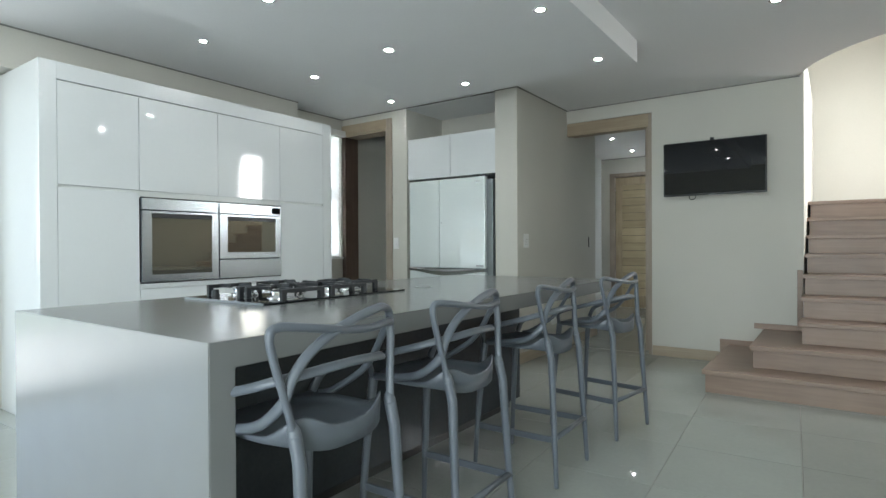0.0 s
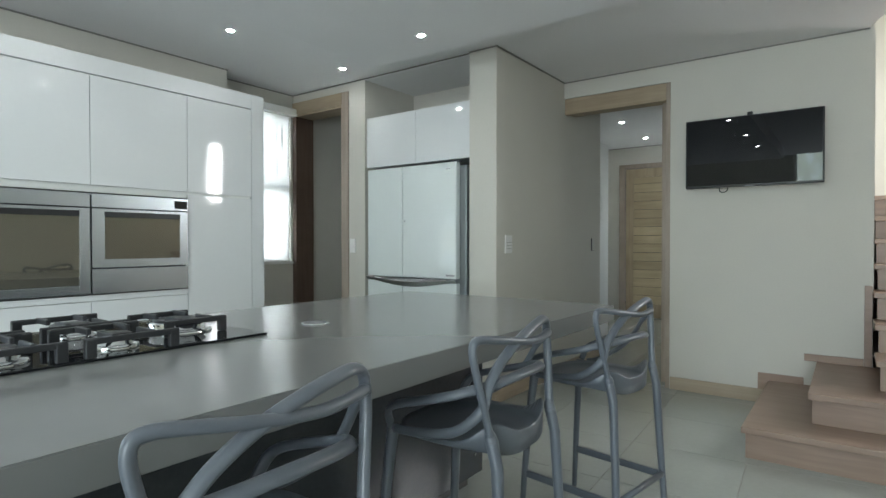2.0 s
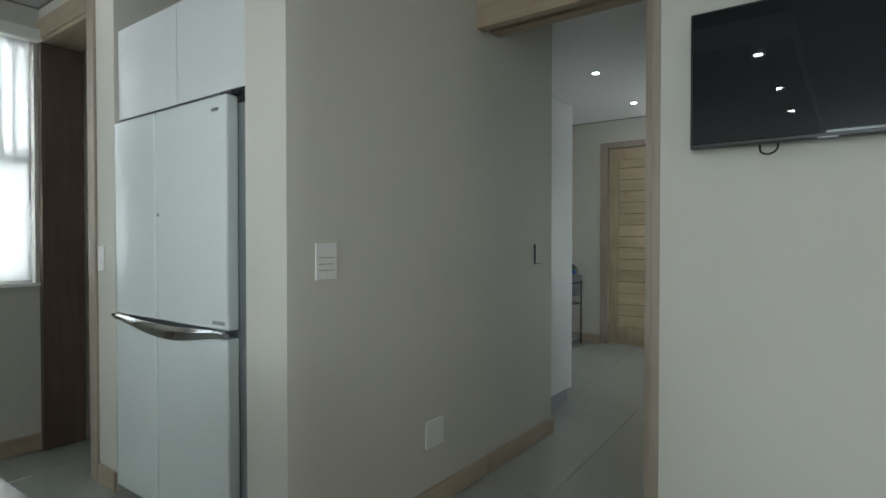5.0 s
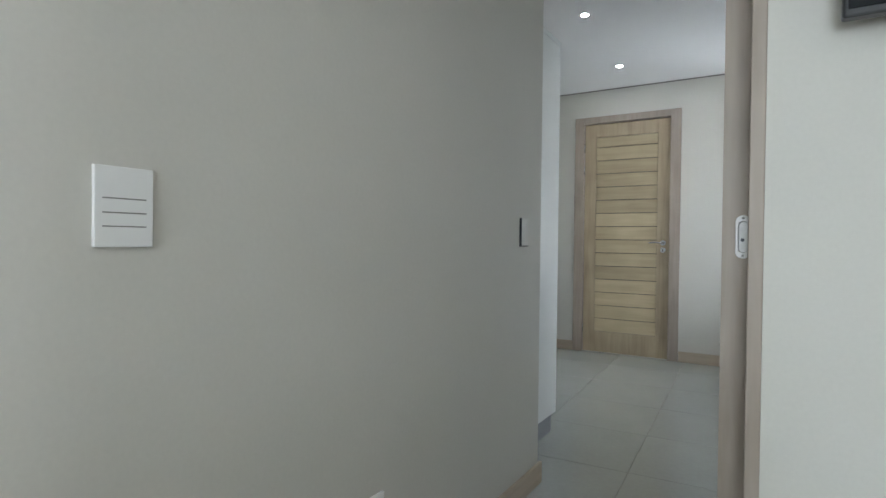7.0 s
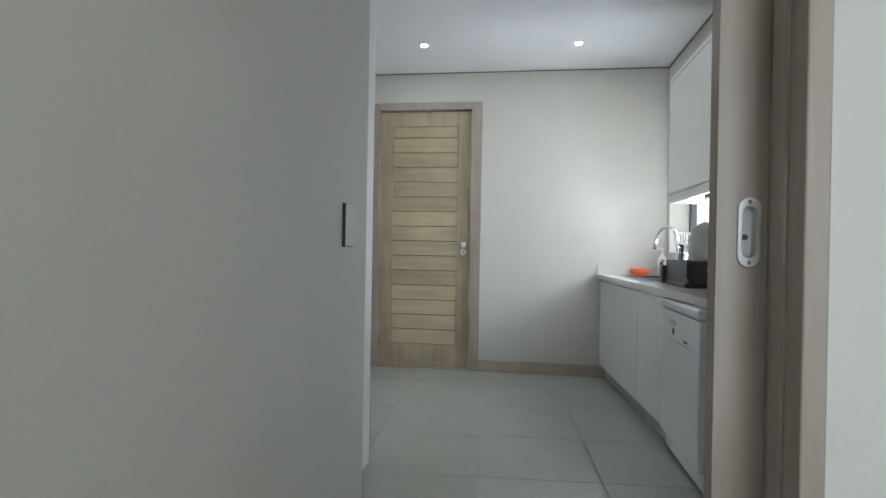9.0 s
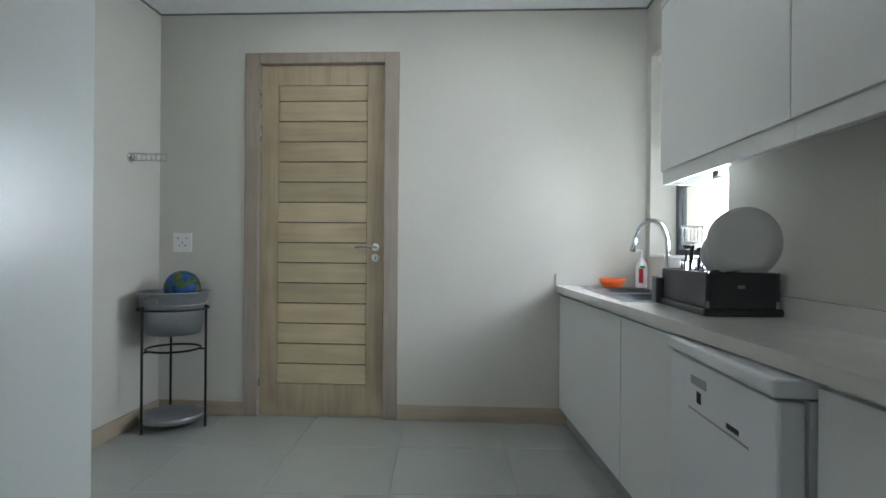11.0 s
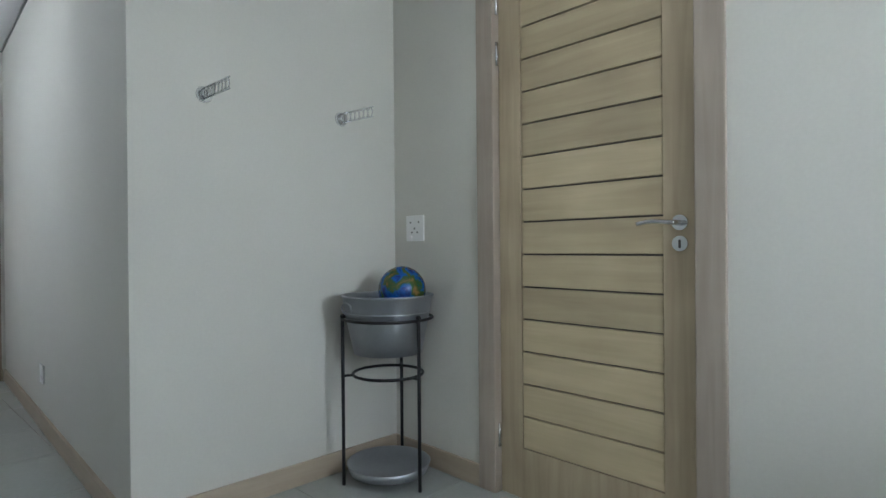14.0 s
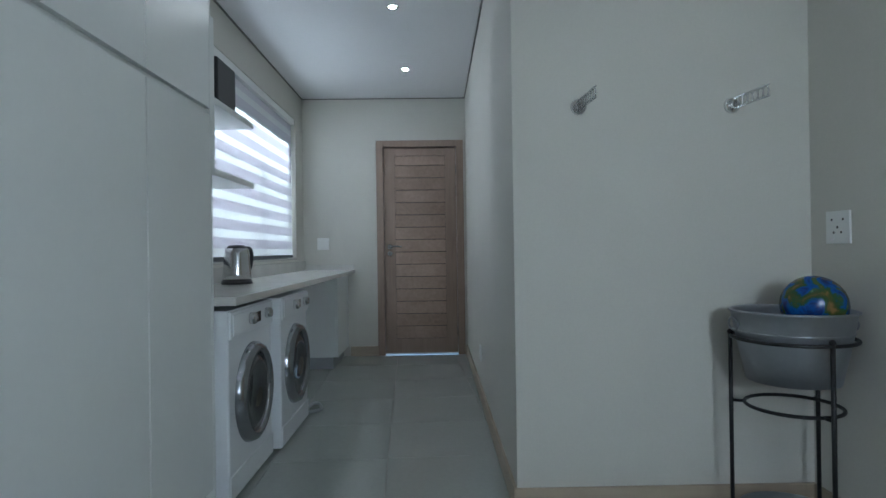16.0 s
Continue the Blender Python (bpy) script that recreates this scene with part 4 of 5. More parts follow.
    band = [(-0.175, -0.19, 0.65), (-0.15, -0.222, 0.715), (-0.03, -0.236, 0.757), (0.11, -0.226, 0.788), (0.19, -0.16, 0.808), (0.222, 0.0, 0.82)]
    part("arm_band", tube(bmesh.new(), band + [(x, -y, z) for x, y, z in reversed(band[:-1])], 0.0108, 10, flat=1.35), m, t, "", False)
    part("rear_rail", tube(bmesh.new(), [(0.208, -0.196, 0.225), (0.208, 0.196, 0.225)], 0.0125, 12, sub=1), m, t, "", False)
    # the back leans in over the seat
    for ob in t.children:
        if ob.name.split(".")[0] in ("leg", "back_loop", "arm_band"):
            for v in ob.data.vertices:
                v.co.x -= max(0.0, v.co.z - 0.6) * 0.2 * max(0.0, min(1.0, v.co.x / 0.15))
    t.rotation_euler = (0, 0, radians(turn))
    return t


stool = bar_stool((1.247, -2.49, 0), -9)
for x, y, a in ((1.18, -3.31, 1), (1.2, -4.17, 1), (1.205, -4.842, 1)):
    copy_thing(stool, pose(x, y, 0, 0, 0, a))

# ---- sliding door to the scullery ----
hd = tagged(thing("door_2", (0.45, 0.1, 0), "sliding oak door pushed into its wall pocket", "door"), kind="structure")
part("head_rail", box(bmesh.new(), (0.002, 0.004, 2.355), (0.89, 0.06, 2.497), 0.003), M["frame_oak_x"], hd, "pale oak head board")
part("head_board", box(bmesh.new(), (0.002, 0.135, 2.372), (0.903, 0.215, 2.497), 0.003), M["frame_oak_x"], hd)
part("jamb", boxes(((0.891, -0.004, 0), (JAMB_X + 0.001, 0.03, 2.499)), ((0.901, 0.032, 0), (JAMB_X - 0.001, 0.07, 2.499)), ((0.897, 0.072, 0), (JAMB_X - 0.001, 0.125, 2.499)), bevel=0.003), M["frame_oak"], hd)
part("jamb", box(bmesh.new(), (0.904, 0.195, 0), (JAMB_X - 0.001, 0.23, 2.499), 0.003), M["frame_oak"], hd)
PULL_X, PULL_Z = 0.873, 1.149
lf = part("door_leaf", boxes(((0.822, 0.142, 0.012), (PULL_X - 0.013, 0.182, 2.37)), ((PULL_X + 0.013, 0.142, 0.012), (0.903, 0.182, 2.37)), ((PULL_X - 0.013, 0.142, 0.012), (PULL_X + 0.013, 0.182, PULL_Z - 0.044)),
    ((PULL_X - 0.013, 0.142, PULL_Z + 0.044), (PULL_X + 0.013, 0.182, 2.37)), ((PULL_X - 0.013, 0.164, PULL_Z - 0.044), (PULL_X + 0.013, 0.182, PULL_Z + 0.044))), M["frame_oak"], hd, "edge of the oak sliding leaf")


def oval(rx, rz, y, n=40):
    """Points of an upright slot-shaped loop around the pull's middle."""
    pts = []
    for k in range(n):
        c, s = math.cos((k + 0.5) * math.tau / n), math.sin((k + 0.5) * math.tau / n)
        pts.append((PULL_X + rx * c, y, PULL_Z + math.copysign(rz - rx, s) + rx * s))
    return pts


bm = bmesh.new()
ring = [[bm.verts.new(p) for p in oval(*o)] for o in ((0.0185, 0.0585, 0.142), (0.0185, 0.0585, 0.1395), (0.0172, 0.0572, 0.1382), (0.0122, 0.0432, 0.1382), (0.0112, 0.0422, 0.1395), (0.0105, 0.0412, 0.158))]
for p, q in zip(ring, ring[1:]):
    for k in range(40):
        bm.faces.new((p[k], p[(k + 1) % 40], q[(k + 1) % 40], q[k]))
bm.faces.new(ring[-1])
pull = part("flush_pull", bm, M["nickel"], lf, "oval brushed steel flush pull with recessed grip")
for z in (PULL_Z - 0.0505, PULL_Z + 0.0505):
    part("screw", cyl(bmesh.new(), (PULL_X, 0.1372, z), (PULL_X, 0.139, z), 0.0032, 0.0036, 14), M["slot_grey"], lf)
part("lock_turn", cyl(bmesh.new(), (PULL_X - 0.002, 0.152, PULL_Z - 0.008), (PULL_X - 0.002, 0.158, PULL_Z - 0.008), 0.0048, seg=18), M["alu"], lf)


# ---- slatted doors ----
def slat_door(name, at, turn, width, height, slats, first, last, mats, label, hinges, gap, fw=0.078):
    """A door in its frame, seen from its -y side; at: the middle of its foot on the wall's face."""
    plank, upright, frame_m = mats
    t = tagged(thing(name, at, label, "door"), kind="structure")
    w = width / 2
    part("door_frame", boxes(((-w - fw, -0.016, 0), (-w - 0.004, 0.09, height + 0.075)), ((w + 0.004, -0.016, 0), (w + fw, 0.09, height + 0.075)), bevel=0.004), frame_m, t, "", False)
    part("head_frame", box(bmesh.new(), (-w - 0.004, -0.0158, height + 0.006), (w + 0.004, 0.09, height + 0.075), 0.004), frame_m, t, "", False)
    lf = part("door_leaf", boxes(((-w, 0.022, gap), (-w + 0.115, 0.062, height)), ((w - 0.115, 0.022, gap), (w, 0.062, height)), ((-w + 0.115, 0.022, last), (w - 0.115, 0.062, height)), ((-w + 0.115, 0.022, gap), (w - 0.115, 0.062, first)), bevel=0.0015), upright, t, "", False)
    part("backing", boxes(((-w + 0.115, 0.043, first), (w - 0.115, 0.058, last))), M["slot"], lf, "dark joints behind the planks", False)
    step = (last - first) / (slats - 0.22)
    for k in range(slats):
        part("plank", box(bmesh.new(), (-w + 0.117, 0.026, first + k * step + 0.0035), (w - 0.117, 0.045, min(first + (k + 1) * step, last) - 0.0035), 0.0015, 1), plank, lf, "", False)
    s = 1 if hinges == "left" else -1
    hx = s * (w - 0.055)
    bm = bmesh.new()
    tube(bm, [(hx, 0.015, 1.14), (hx, -0.03, 1.14), (hx - s * 0.02, -0.042, 1.14), (hx - s * 0.07, -0.04, 1.145), (hx - s * 0.125, -0.036, 1.138)], 0.0085, 10)
    part("handle", bm, M["steel"], lf, "satin lever handle", False)
    bm = bmesh.new()
    for z in (1.14, 1.07):
        cyl(bm, (hx, 0.012, z), (hx, 0.024, z), 0.026, seg=24)
    part("rosette", bm, M["chrome"], lf, "", False)
    part("keyhole", boxes(((hx - 0.004, 0.011, 1.055), (hx + 0.004, 0.0125, 1.083))), M["slot"], lf, "", False)
    for z in (0.25, height - 0.46, height - 0.24):
        part("hinge", cyl(bmesh.new(), (-s * (w + 0.003), 0.012, z - 0.05), (-s * (w + 0.003), 0.012, z + 0.05), 0.008, seg=12), M["steel"], t, "", False)
    t.rotation_euler = (0, 0, radians(turn))
    return t


slat_door("door_3", (-0.389, FAR_Y, 0), 0, 0.838, 2.358, 15, 0.216, 2.224, (M["door_oak"], M["stile_oak"], M["frame_oak"]), "closed pale limed-oak door with horizontal planks", "left", 0.005, 0.1)
slat_door("door_4", (LAUN_W, 2.446, 0), 90, 0.76, 2.182, 15, 0.17, 2.10, (M["brown"], M["brown_up"], M["brown_up"]), "closed brown oak back door with horizontal planks", "right", 0.018)
# unseen blocks added behind both doors to stop sun leaking through the gaps
structure("wall_behind_doors", boxes(((-1.0, FAR_Y + 0.2, -0.1), (0.2, FAR_Y + 0.26, 2.6)), ((-0.80, FAR_Y + 0.035, -0.1), (0.03, FAR_Y + 0.2, 0.001)), ((LAUN_W - 0.2, 2.04, 0.04), (LAUN_W - 0.17, 2.855, 2.225))), M["outside"])
structure("door_sill", boxes(((LAUN_W - 0.3, 2.06, -0.02), (LAUN_W - 0.05, 2.83, 0.002))), M["doorlight"])

# ---- staircase ----
RISE, RUN, ST0 = 0.174, 0.27, -1.30
stairs = tagged(thing("staircase", (2.9, 0.2, 0), "washed oak box staircase with two wide bottom steps", "staircase"), kind="structure")
lefts = {1: 1.63, 2: 1.925}
for k in range(1, 10):
    x0, y0, z = lefts.get(k, 2.243 if k > 5 else 2.235), ST0 + (k - 1) * RUN, k * RISE
    back = -0.003 if k < 3 else STAIR_N - 0.01 if k == 9 else y0 + RUN + 0.06
    part("riser", box(bmesh.new(), (x0 + 0.02, y0 + 0.025, z - RISE + (0 if k == 1 else 0.001)), (3.88, y0 + 0.045, z - 0.036), 0.001, 1), M["stair"], stairs)
    s = part("tread", box(bmesh.new(), (x0, y0, z - 0.035), (3.88, back, z), 0.004), M["stair"], stairs)
    if k < 3:
        part("side_board", box(bmesh.new(), (x0 + 0.02, y0 + 0.046, z - RISE + (0 if k == 1 else 0.001)), (x0 + 0.04, -0.003, z - 0.036), 0.001, 1), M["stair"], stairs)
        part("wall_skirting", box(bmesh.new(), (1.56 if k == 1 else 1.85, -0.018, z + 0.0005 if k > 1 else 0.1005), (1.848 if k == 1 else 2.19, -0.001, z + 0.05), 0.002, 1), M["stair"], stairs)
part("wall_post", box(bmesh.new(), (2.192, -0.03, 0.352), (2.236, -0.001, 0.90), 0.002, 1), M["stair"], stairs)

sw = tagged(thing("window_2", (STAIR_E, 1.0, 1.5), "tall bright stair window", "window"), kind="structure")
part("window_frame", boxes(((STAIR_E + 0.08, 0.78, 1.9), (STAIR_E + 0.14, 0.83, 3.1)), ((STAIR_E + 0.08, 1.37, 1.9), (STAIR_E + 0.14, 1.42, 3.1)), ((STAIR_E + 0.08, 0.83, 1.9), (STAIR_E + 0.14, 1.37, 1.95)), ((STAIR_E + 0.08, 0.83, 3.05), (STAIR_E + 0.14, 1.37, 3.1))), M["alu_white"], sw)
part("pane", boxes(((STAIR_E + 0.108, 0.83, 1.95), (STAIR_E + 0.112, 1.37, 3.05))), M["glass"], sw).visible_shadow = False

# glazed doors to the garden
for name, place, fixed, span, along in (("window_3", (2.0, SOUTH, 0), SOUTH - 0.1, (1.15, 3.7), 0), ("window_4", (WEST, -6.2, 0), WEST - 0.1, (-7.6, -4.75), 1)):
    w = tagged(thing(name, place, "large glazed sliding doors with slim white frames", "glass door"), kind="structure")
    n, head = (3, 4.3) if along == 0 else (3, 2.3)
    step = (span[1] - span[0]) / n

    def put(u0, u1, z0, z1, d=0.025):
        a, b = ((u0, fixed - d, z0), (u1, fixed + d, z1)) if along == 0 else ((fixed - d, u0, z0), (fixed + d, u1, z1))
        return boxes((a, b))

    part("head_frame", put(span[0], span[1], head - 0.06, head), M["alu_white"], w)
    part("track", put(span[0], span[1], 0.0, 0.05), M["alu_white"], w)
    for k in range(n + 1):
        u = min(max(span[0] + k * step, span[0] + 0.03), span[1] - 0.03)
        part("stile", put(u - 0.03, u + 0.03, 0.05, head - 0.06), M["alu_white"], w)
    for k in range(n):
        part("pane", put(span[0] + k * step + 0.03, span[0] + (k + 1) * step - 0.03, 0.05, head - 0.06, 0.003), M["glass"], w).visible_shadow = False

# ---- garden beyond the glass ----
rng = random.Random(4)
hedge = tagged(new("hedge"), "dense green garden hedge behind the terrace", "hedge", "", "stuff")
bm = bmesh.new()
for k in range(3200):
    x = rng.uniform(-7, 11)
    y, z = rng.uniform(-15.5, -13.6), rng.uniform(-0.1, 1) ** 1.0 * (3.6 + 0.7 * math.sin(x * 1.3) + 0.5 * math.sin(x * 3.1 + 1))
    r = rng.uniform(0.12, 0.3)
    rot = Euler((rng.uniform(0, 6), rng.uniform(0, 6), rng.uniform(0, 6))).to_matrix()
    for a in range(3):
        q = rot @ Euler((a * 2.1, a, 0)).to_matrix()
        bm.faces.new([bm.verts.new(Vector((x, y, max(z, -0.1))) + q @ Vector(v)) for v in ((-r, 0, 0), (0, -r * 0.35, 0.02), (r, 0, 0), (0, r * 0.35, 0.02))])
part("foliage", bm, M["leaf"], hedge)

# ---- scullery: sink counter ----
SLANT = 0.075


def front_x(y):
    return 1.165 + SLANT * (FAR_Y - y)


def base_unit(y0, y1, label):
    ym, w = (y0 + y1) / 2, (y1 - y0) / 2
    t = thing("base_cabinet", (front_x(ym) + 0.025, ym, 0), label, "cabinet", "scullery base cabinets")
    part("carcass", boxes(((0.022, -w + 0.001, 0.11), (0.27, w - 0.001, 0.853))), M["satin"], t, "", False)
    part("door", box(bmesh.new(), (0.0, -w + 0.002, 0.11), (0.02, w - 0.002, 0.838), 0.0015), M["satin"], t, "", False)
    part("plinth", boxes(((0.05, -w, 0), (0.066, w, 0.109))), M["grey_print"], t, "grey plinth", False)
    t.rotation_euler = (0, 0, math.atan(SLANT))


base_unit(3.012, FAR_Y - 0.012, "white handleless base cabinet under the sink")
base_unit(2.475, 3.01, "white handleless base cabinet beside the dishwasher")
base_unit(0.85, 1.77, "white handleless base cabinet beside the dishwasher")
ct = thing("scullery_worktop", (1.45, 2.5, 0.86), "pale stone worktop with low upstand", "worktop")


def slab(pts):
    bm = bmesh.new()
    f = bm.faces.new([bm.verts.new((x, y, 0.858)) for x, y in pts])
    up = bmesh.ops.extrude_face_region(bm, geom=[f])
    bmesh.ops.translate(bm, vec=(0, 0, 0.042), verts=[v for v in up["geom"] if isinstance(v, bmesh.types.BMVert)])
    return bm


EW = EAST_S - 0.002
part("slab", slab([(front_x(FAR_Y), FAR_Y - 0.002), (EW, FAR_Y - 0.002), (EW, 3.98), (1.33, 3.98), (1.33, 3.08), (EW, 3.08), (EW, 0.84), (front_x(0.84), 0.84)]), M["pale_top"], ct)
part("slab", slab([(1.66, 3.08), (EW, 3.08), (EW, 3.98), (1.66, 3.98)]), M["pale_top"], ct)
part("upstand", boxes(((1.165, FAR_Y - 0.02, 0.9005), (EAST_S - 0.024, FAR_Y - 0.002, 0.975)), ((EAST_S - 0.022, 0.84, 0.9005), (EAST_S - 0.002, FAR_Y - 0.002, 0.975))), M["pale_top"], ct)

sk = thing("kitchen_sink", (1.49, 3.53, 0.9), "stainless steel double-bowl inset sink", "sink")
part("rim", boxes(((1.295, 3.06, 0.9003), (1.335, 4.0, 0.905)), ((1.66, 3.06, 0.9003), (1.70, 4.0, 0.905)), ((1.335, 3.06, 0.9003), (1.66, 3.10, 0.905)), ((1.335, 3.94, 0.9003), (1.66, 4.0, 0.905)), ((1.335, 3.50, 0.9003), (1.66, 3.55, 0.905))), M["sinksteel"], sk)
for y0, y1 in ((3.10, 3.50), (3.55, 3.94)):
    part("bowl", boxes(((1.332, y0, 0.74), (1.336, y1, 0.902)), ((1.658, y0, 0.74), (1.662, y1, 0.902)), ((1.336, y0 - 0.002, 0.74), (1.658, y0 + 0.002, 0.902)), ((1.336, y1 - 0.002, 0.74), (1.658, y1 + 0.002, 0.902)), ((1.332, y0, 0.736), (1.662, y1, 0.74))), M["sinksteel"], sk)
tap = thing("kitchen_tap", (1.69, 3.63, 0.905), "chrome gooseneck kitchen tap", "tap")
part("spout", tube(bmesh.new(), [(1.69, 3.63, 0.905), (1.69, 3.63, 1.06), (1.688, 3.632, 1.19), (1.67, 3.67, 1.275), (1.635, 3.74, 1.302), (1.6, 3.81, 1.275), (1.58, 3.85, 1.2)], 0.013, 12), M["chrome"], tap)
part("spray_head", cyl(bmesh.new(), (1.582, 3.846, 1.21), (1.57, 3.868, 1.13), 0.015, 0.018, 18), M["chrome"], tap, "pull-out spray head")
part("base", cyl(bmesh.new(), (1.69, 3.63, 0.905), (1.69, 3.63, 0.95), 0.023, seg=22), M["chrome"], tap)
part("lever", tube(bmesh.new(), [(1.69, 3.63, 0.935), (1.67, 3.58, 0.95), (1.64, 3.55, 0.965)], 0.008, 8), M["chrome"], tap)

bowl = thing("plastic_bowl", (1.50, 4.05, 0.9), "small orange plastic bowl on the worktop", "bowl")
part("shell", lathe(bmesh.new(), [(0.0005, 0.003), (0.045, 0.003), (0.07, 0.03), (0.082, 0.058), (0.085, 0.058), (0.074, 0.03), (0.05, 0.0), (0.0005, 0.0)], seg=40), M["orange"], bowl, "", False)
bot = thing("soap_bottle", (1.685, 4.075, 0.9), "white pump bottle of hand soap with red label", "soap bottle")
part("bottle", lathe(bmesh.new(), [(0.0005, 0), (0.034, 0.0), (0.036, 0.01), (0.036, 0.13), (0.03, 0.155), (0.014, 0.17), (0.014, 0.185), (0.0005, 0.185)], seg=28, sy=0.75), M["white_plastic"], bot, "", False)
part("pump", tube(bmesh.new(), [(0, 0, 0.185), (0, 0, 0.225), (-0.012, 0, 0.235), (-0.04, 0, 0.228)], 0.007, 10), M["white_plastic"], bot, "", False)
part("label_patch", boxes(((-0.024, -0.0295, 0.03), (0.002, -0.0255, 0.12))), M["red"], bot, "red label", False)
part("label_leaf", boxes(((-0.016, -0.0285, 0.122), (0.012, -0.0245, 0.138))), M["green"], bot, "", False)


# ---- dish rack with what stands in it ----
rk = thing("dish_rack", (1.46, 2.72, 0.9), "charcoal plastic dish rack with cutlery holder", "dish rack")
rx0, rx1, ry0, ry1 = 1.45, 1.708, 2.54, 3.0
part("floor_panel", box(bmesh.new(), (rx0 + 0.02, ry0 + 0.02, 0.932), (rx1 - 0.02, ry1 - 0.02, 0.94), 0.003, 1), M["rack"], rk)
for p, q in (((rx0, ry0), (rx0 + 0.012, ry1)), ((rx1 - 0.012, ry0), (rx1, ry1)), ((rx0 + 0.012, ry0), (rx1 - 0.012, ry0 + 0.012)), ((rx0 + 0.012, ry1 - 0.012), (rx1 - 0.012, ry1))):
    part("rack_wall", box(bmesh.new(), (p[0], p[1], 0.93), (q[0], q[1], 1.058), 0.004, 1), M["rack"], rk)
part("drip_tray", box(bmesh.new(), (rx0 - 0.01, ry0 - 0.01, 0.901), (rx1 + 0.01, ry1 + 0.02, 0.93), 0.008), M["black"], rk)
for y in [ry0 + 0.05 + 0.045 * k for k in range(9)]:
    part("tine", tube(bmesh.new(), [(rx0 + 0.03, y, 0.93), (rx0 + 0.05, y, 1.04), (rx1 - 0.08, y, 1.05), (rx1 - 0.03, y, 0.93)], 0.003, 6, sub=3), M["rack"], rk)
part("cutlery_cup", box(bmesh.new(), (rx0 - 0.03, ry1 - 0.02, 0.905), (rx0 + 0.01, ry1 + 0.05, 1.02), 0.008), M["rack"], rk)
part("logo_bar", boxes(((1.56, ry0 - 0.001, 1.0), (1.585, ry0 + 0.002, 1.012))), M["grey_print"], rk)
for x in (rx0 + 0.002, rx1 - 0.014):
    part("foot", box(bmesh.new(), (x, ry0 - 0.003, 0.905), (x + 0.012, ry0 + 0.012, 0.955), 0.003, 1), M["grey_print"], rk)
for name, r, x, y, lean, m, lab in (("dinner_plate", 0.13, 1.6, 2.595, 14, "plate", "large white plate standing in the dish rack"), ("dinner_plate", 0.09, 1.6, 2.75, 10, "plate", "white side plate standing in the dish rack")):
    t = thing(name, (x, y, 1.035 + r), lab, "plate", "plates in the dish rack")
    part("disc", lathe(bmesh.new(), [(0.0005, 0.004), (r * 0.6, 0.004), (r, 0.018), (r, 0.022), (r * 0.58, 0.009), (0.0005, 0.008)], seg=48), M[m], t, "", False)
    t.rotation_euler = (radians(92 + lean / 7), 0, radians(-6))
for x, y in ((1.62, 2.94), (1.54, 2.94), (1.62, 2.84)):
    t = thing("drinking_glass", (x, y, 1.0), "clear drinking glass upside down in the rack", "glass", "glasses in the dish rack")
    part("tumbler", lathe(bmesh.new(), [(0.034, 0), (0.030, 0.095), (0.0005, 0.097), (0.0005, 0.092), (0.027, 0.09), (0.031, 0.0), (0.034, 0)], seg=28), M["jar_glass"], t, "", False)
t = thing("slotted_spatula", (1.475, 2.78, 0.935), "black and steel slotted spatula in the rack", "spatula")
part("handle", tube(bmesh.new(), [(0, 0, 0), (0.01, 0, 0.12), (0.02, 0, 0.22)], 0.008, 8), M["black"], t, "", False)
bl = part("blade", boxes(((-0.024, -0.002, 0.222), (0.062, 0.002, 0.236))), M["chrome"], t, "slotted steel blade", False)
part("blade_edge", boxes(((-0.026, -0.002, 0.288), (0.064, 0.002, 0.298))), M["chrome"], bl, "", False)
for k in range(6):
    part("slat", boxes(((-0.022 + 0.015 * k, -0.002, 0.2362), (-0.016 + 0.015 * k, 0.002, 0.2878))), M["chrome"], bl, "", False)
for dx, dy, h in ((-0.02, 0.01, 0.2), (0.03, 0.0, 0.19), (0.05, 0.012, 0.17)):
    t = thing("ladle", (1.50 + dx, 2.82 + dy, 0.935), "black kitchen ladle standing in the cutlery cup", "ladle", "utensils in the rack")
    bm = tube(bmesh.new(), [(0, 0, 0), (0.004, 0, h * 0.6), (0.012, 0, h)], 0.0045, 8)
    ball(bm, (0.014, 0, h + 0.015), 0.017, 0.6, 16)
    part("spoon", bm, M["black"], t, "", False)

# ---- dishwasher ----
dw = thing("dishwasher", (1.5, 2.12, 0), "white freestanding dishwasher under the worktop", "dishwasher")
D0, D1, DF = 1.79, 2.46, 1.30
part("body", boxes(((DF + 0.07, D0 + 0.003, 0.02), (EAST_S - 0.01, D1 - 0.003, 0.80))), M["appliance"], dw)
part("top", box(bmesh.new(), (DF - 0.012, D0, 0.803), (EAST_S - 0.01, D1, 0.85), 0.012, 3), M["appliance"], dw, "thick white lid")
d = part("door", box(bmesh.new(), (DF, D0 + 0.004, 0.11), (DF + 0.065, D1 - 0.004, 0.796), 0.008), M["appliance"], dw)
part("kick_plate", box(bmesh.new(), (DF + 0.03, D0 + 0.01, 0.02), (DF + 0.068, D1 - 0.01, 0.105), 0.004), M["appliance"], dw)
part("display", box(bmesh.new(), (DF - 0.0015, 2.205, 0.675), (DF + 0.001, 2.235, 0.71), 0.001, 1), M["black_gloss"], d, "small black display")
part("label_bar", boxes(((DF - 0.0012, 2.17, 0.725), (DF + 0.001, 2.28, 0.752))), M["grey_print"], d)
part("logo_bar", boxes(((DF - 0.0012, 1.97, 0.662), (DF + 0.001, 2.04, 0.676))), M["black"], d)
part("programme_bar", boxes(((DF - 0.0009, 1.92, 0.645), (DF + 0.001, 2.3, 0.651))), M["grey_print"], d)

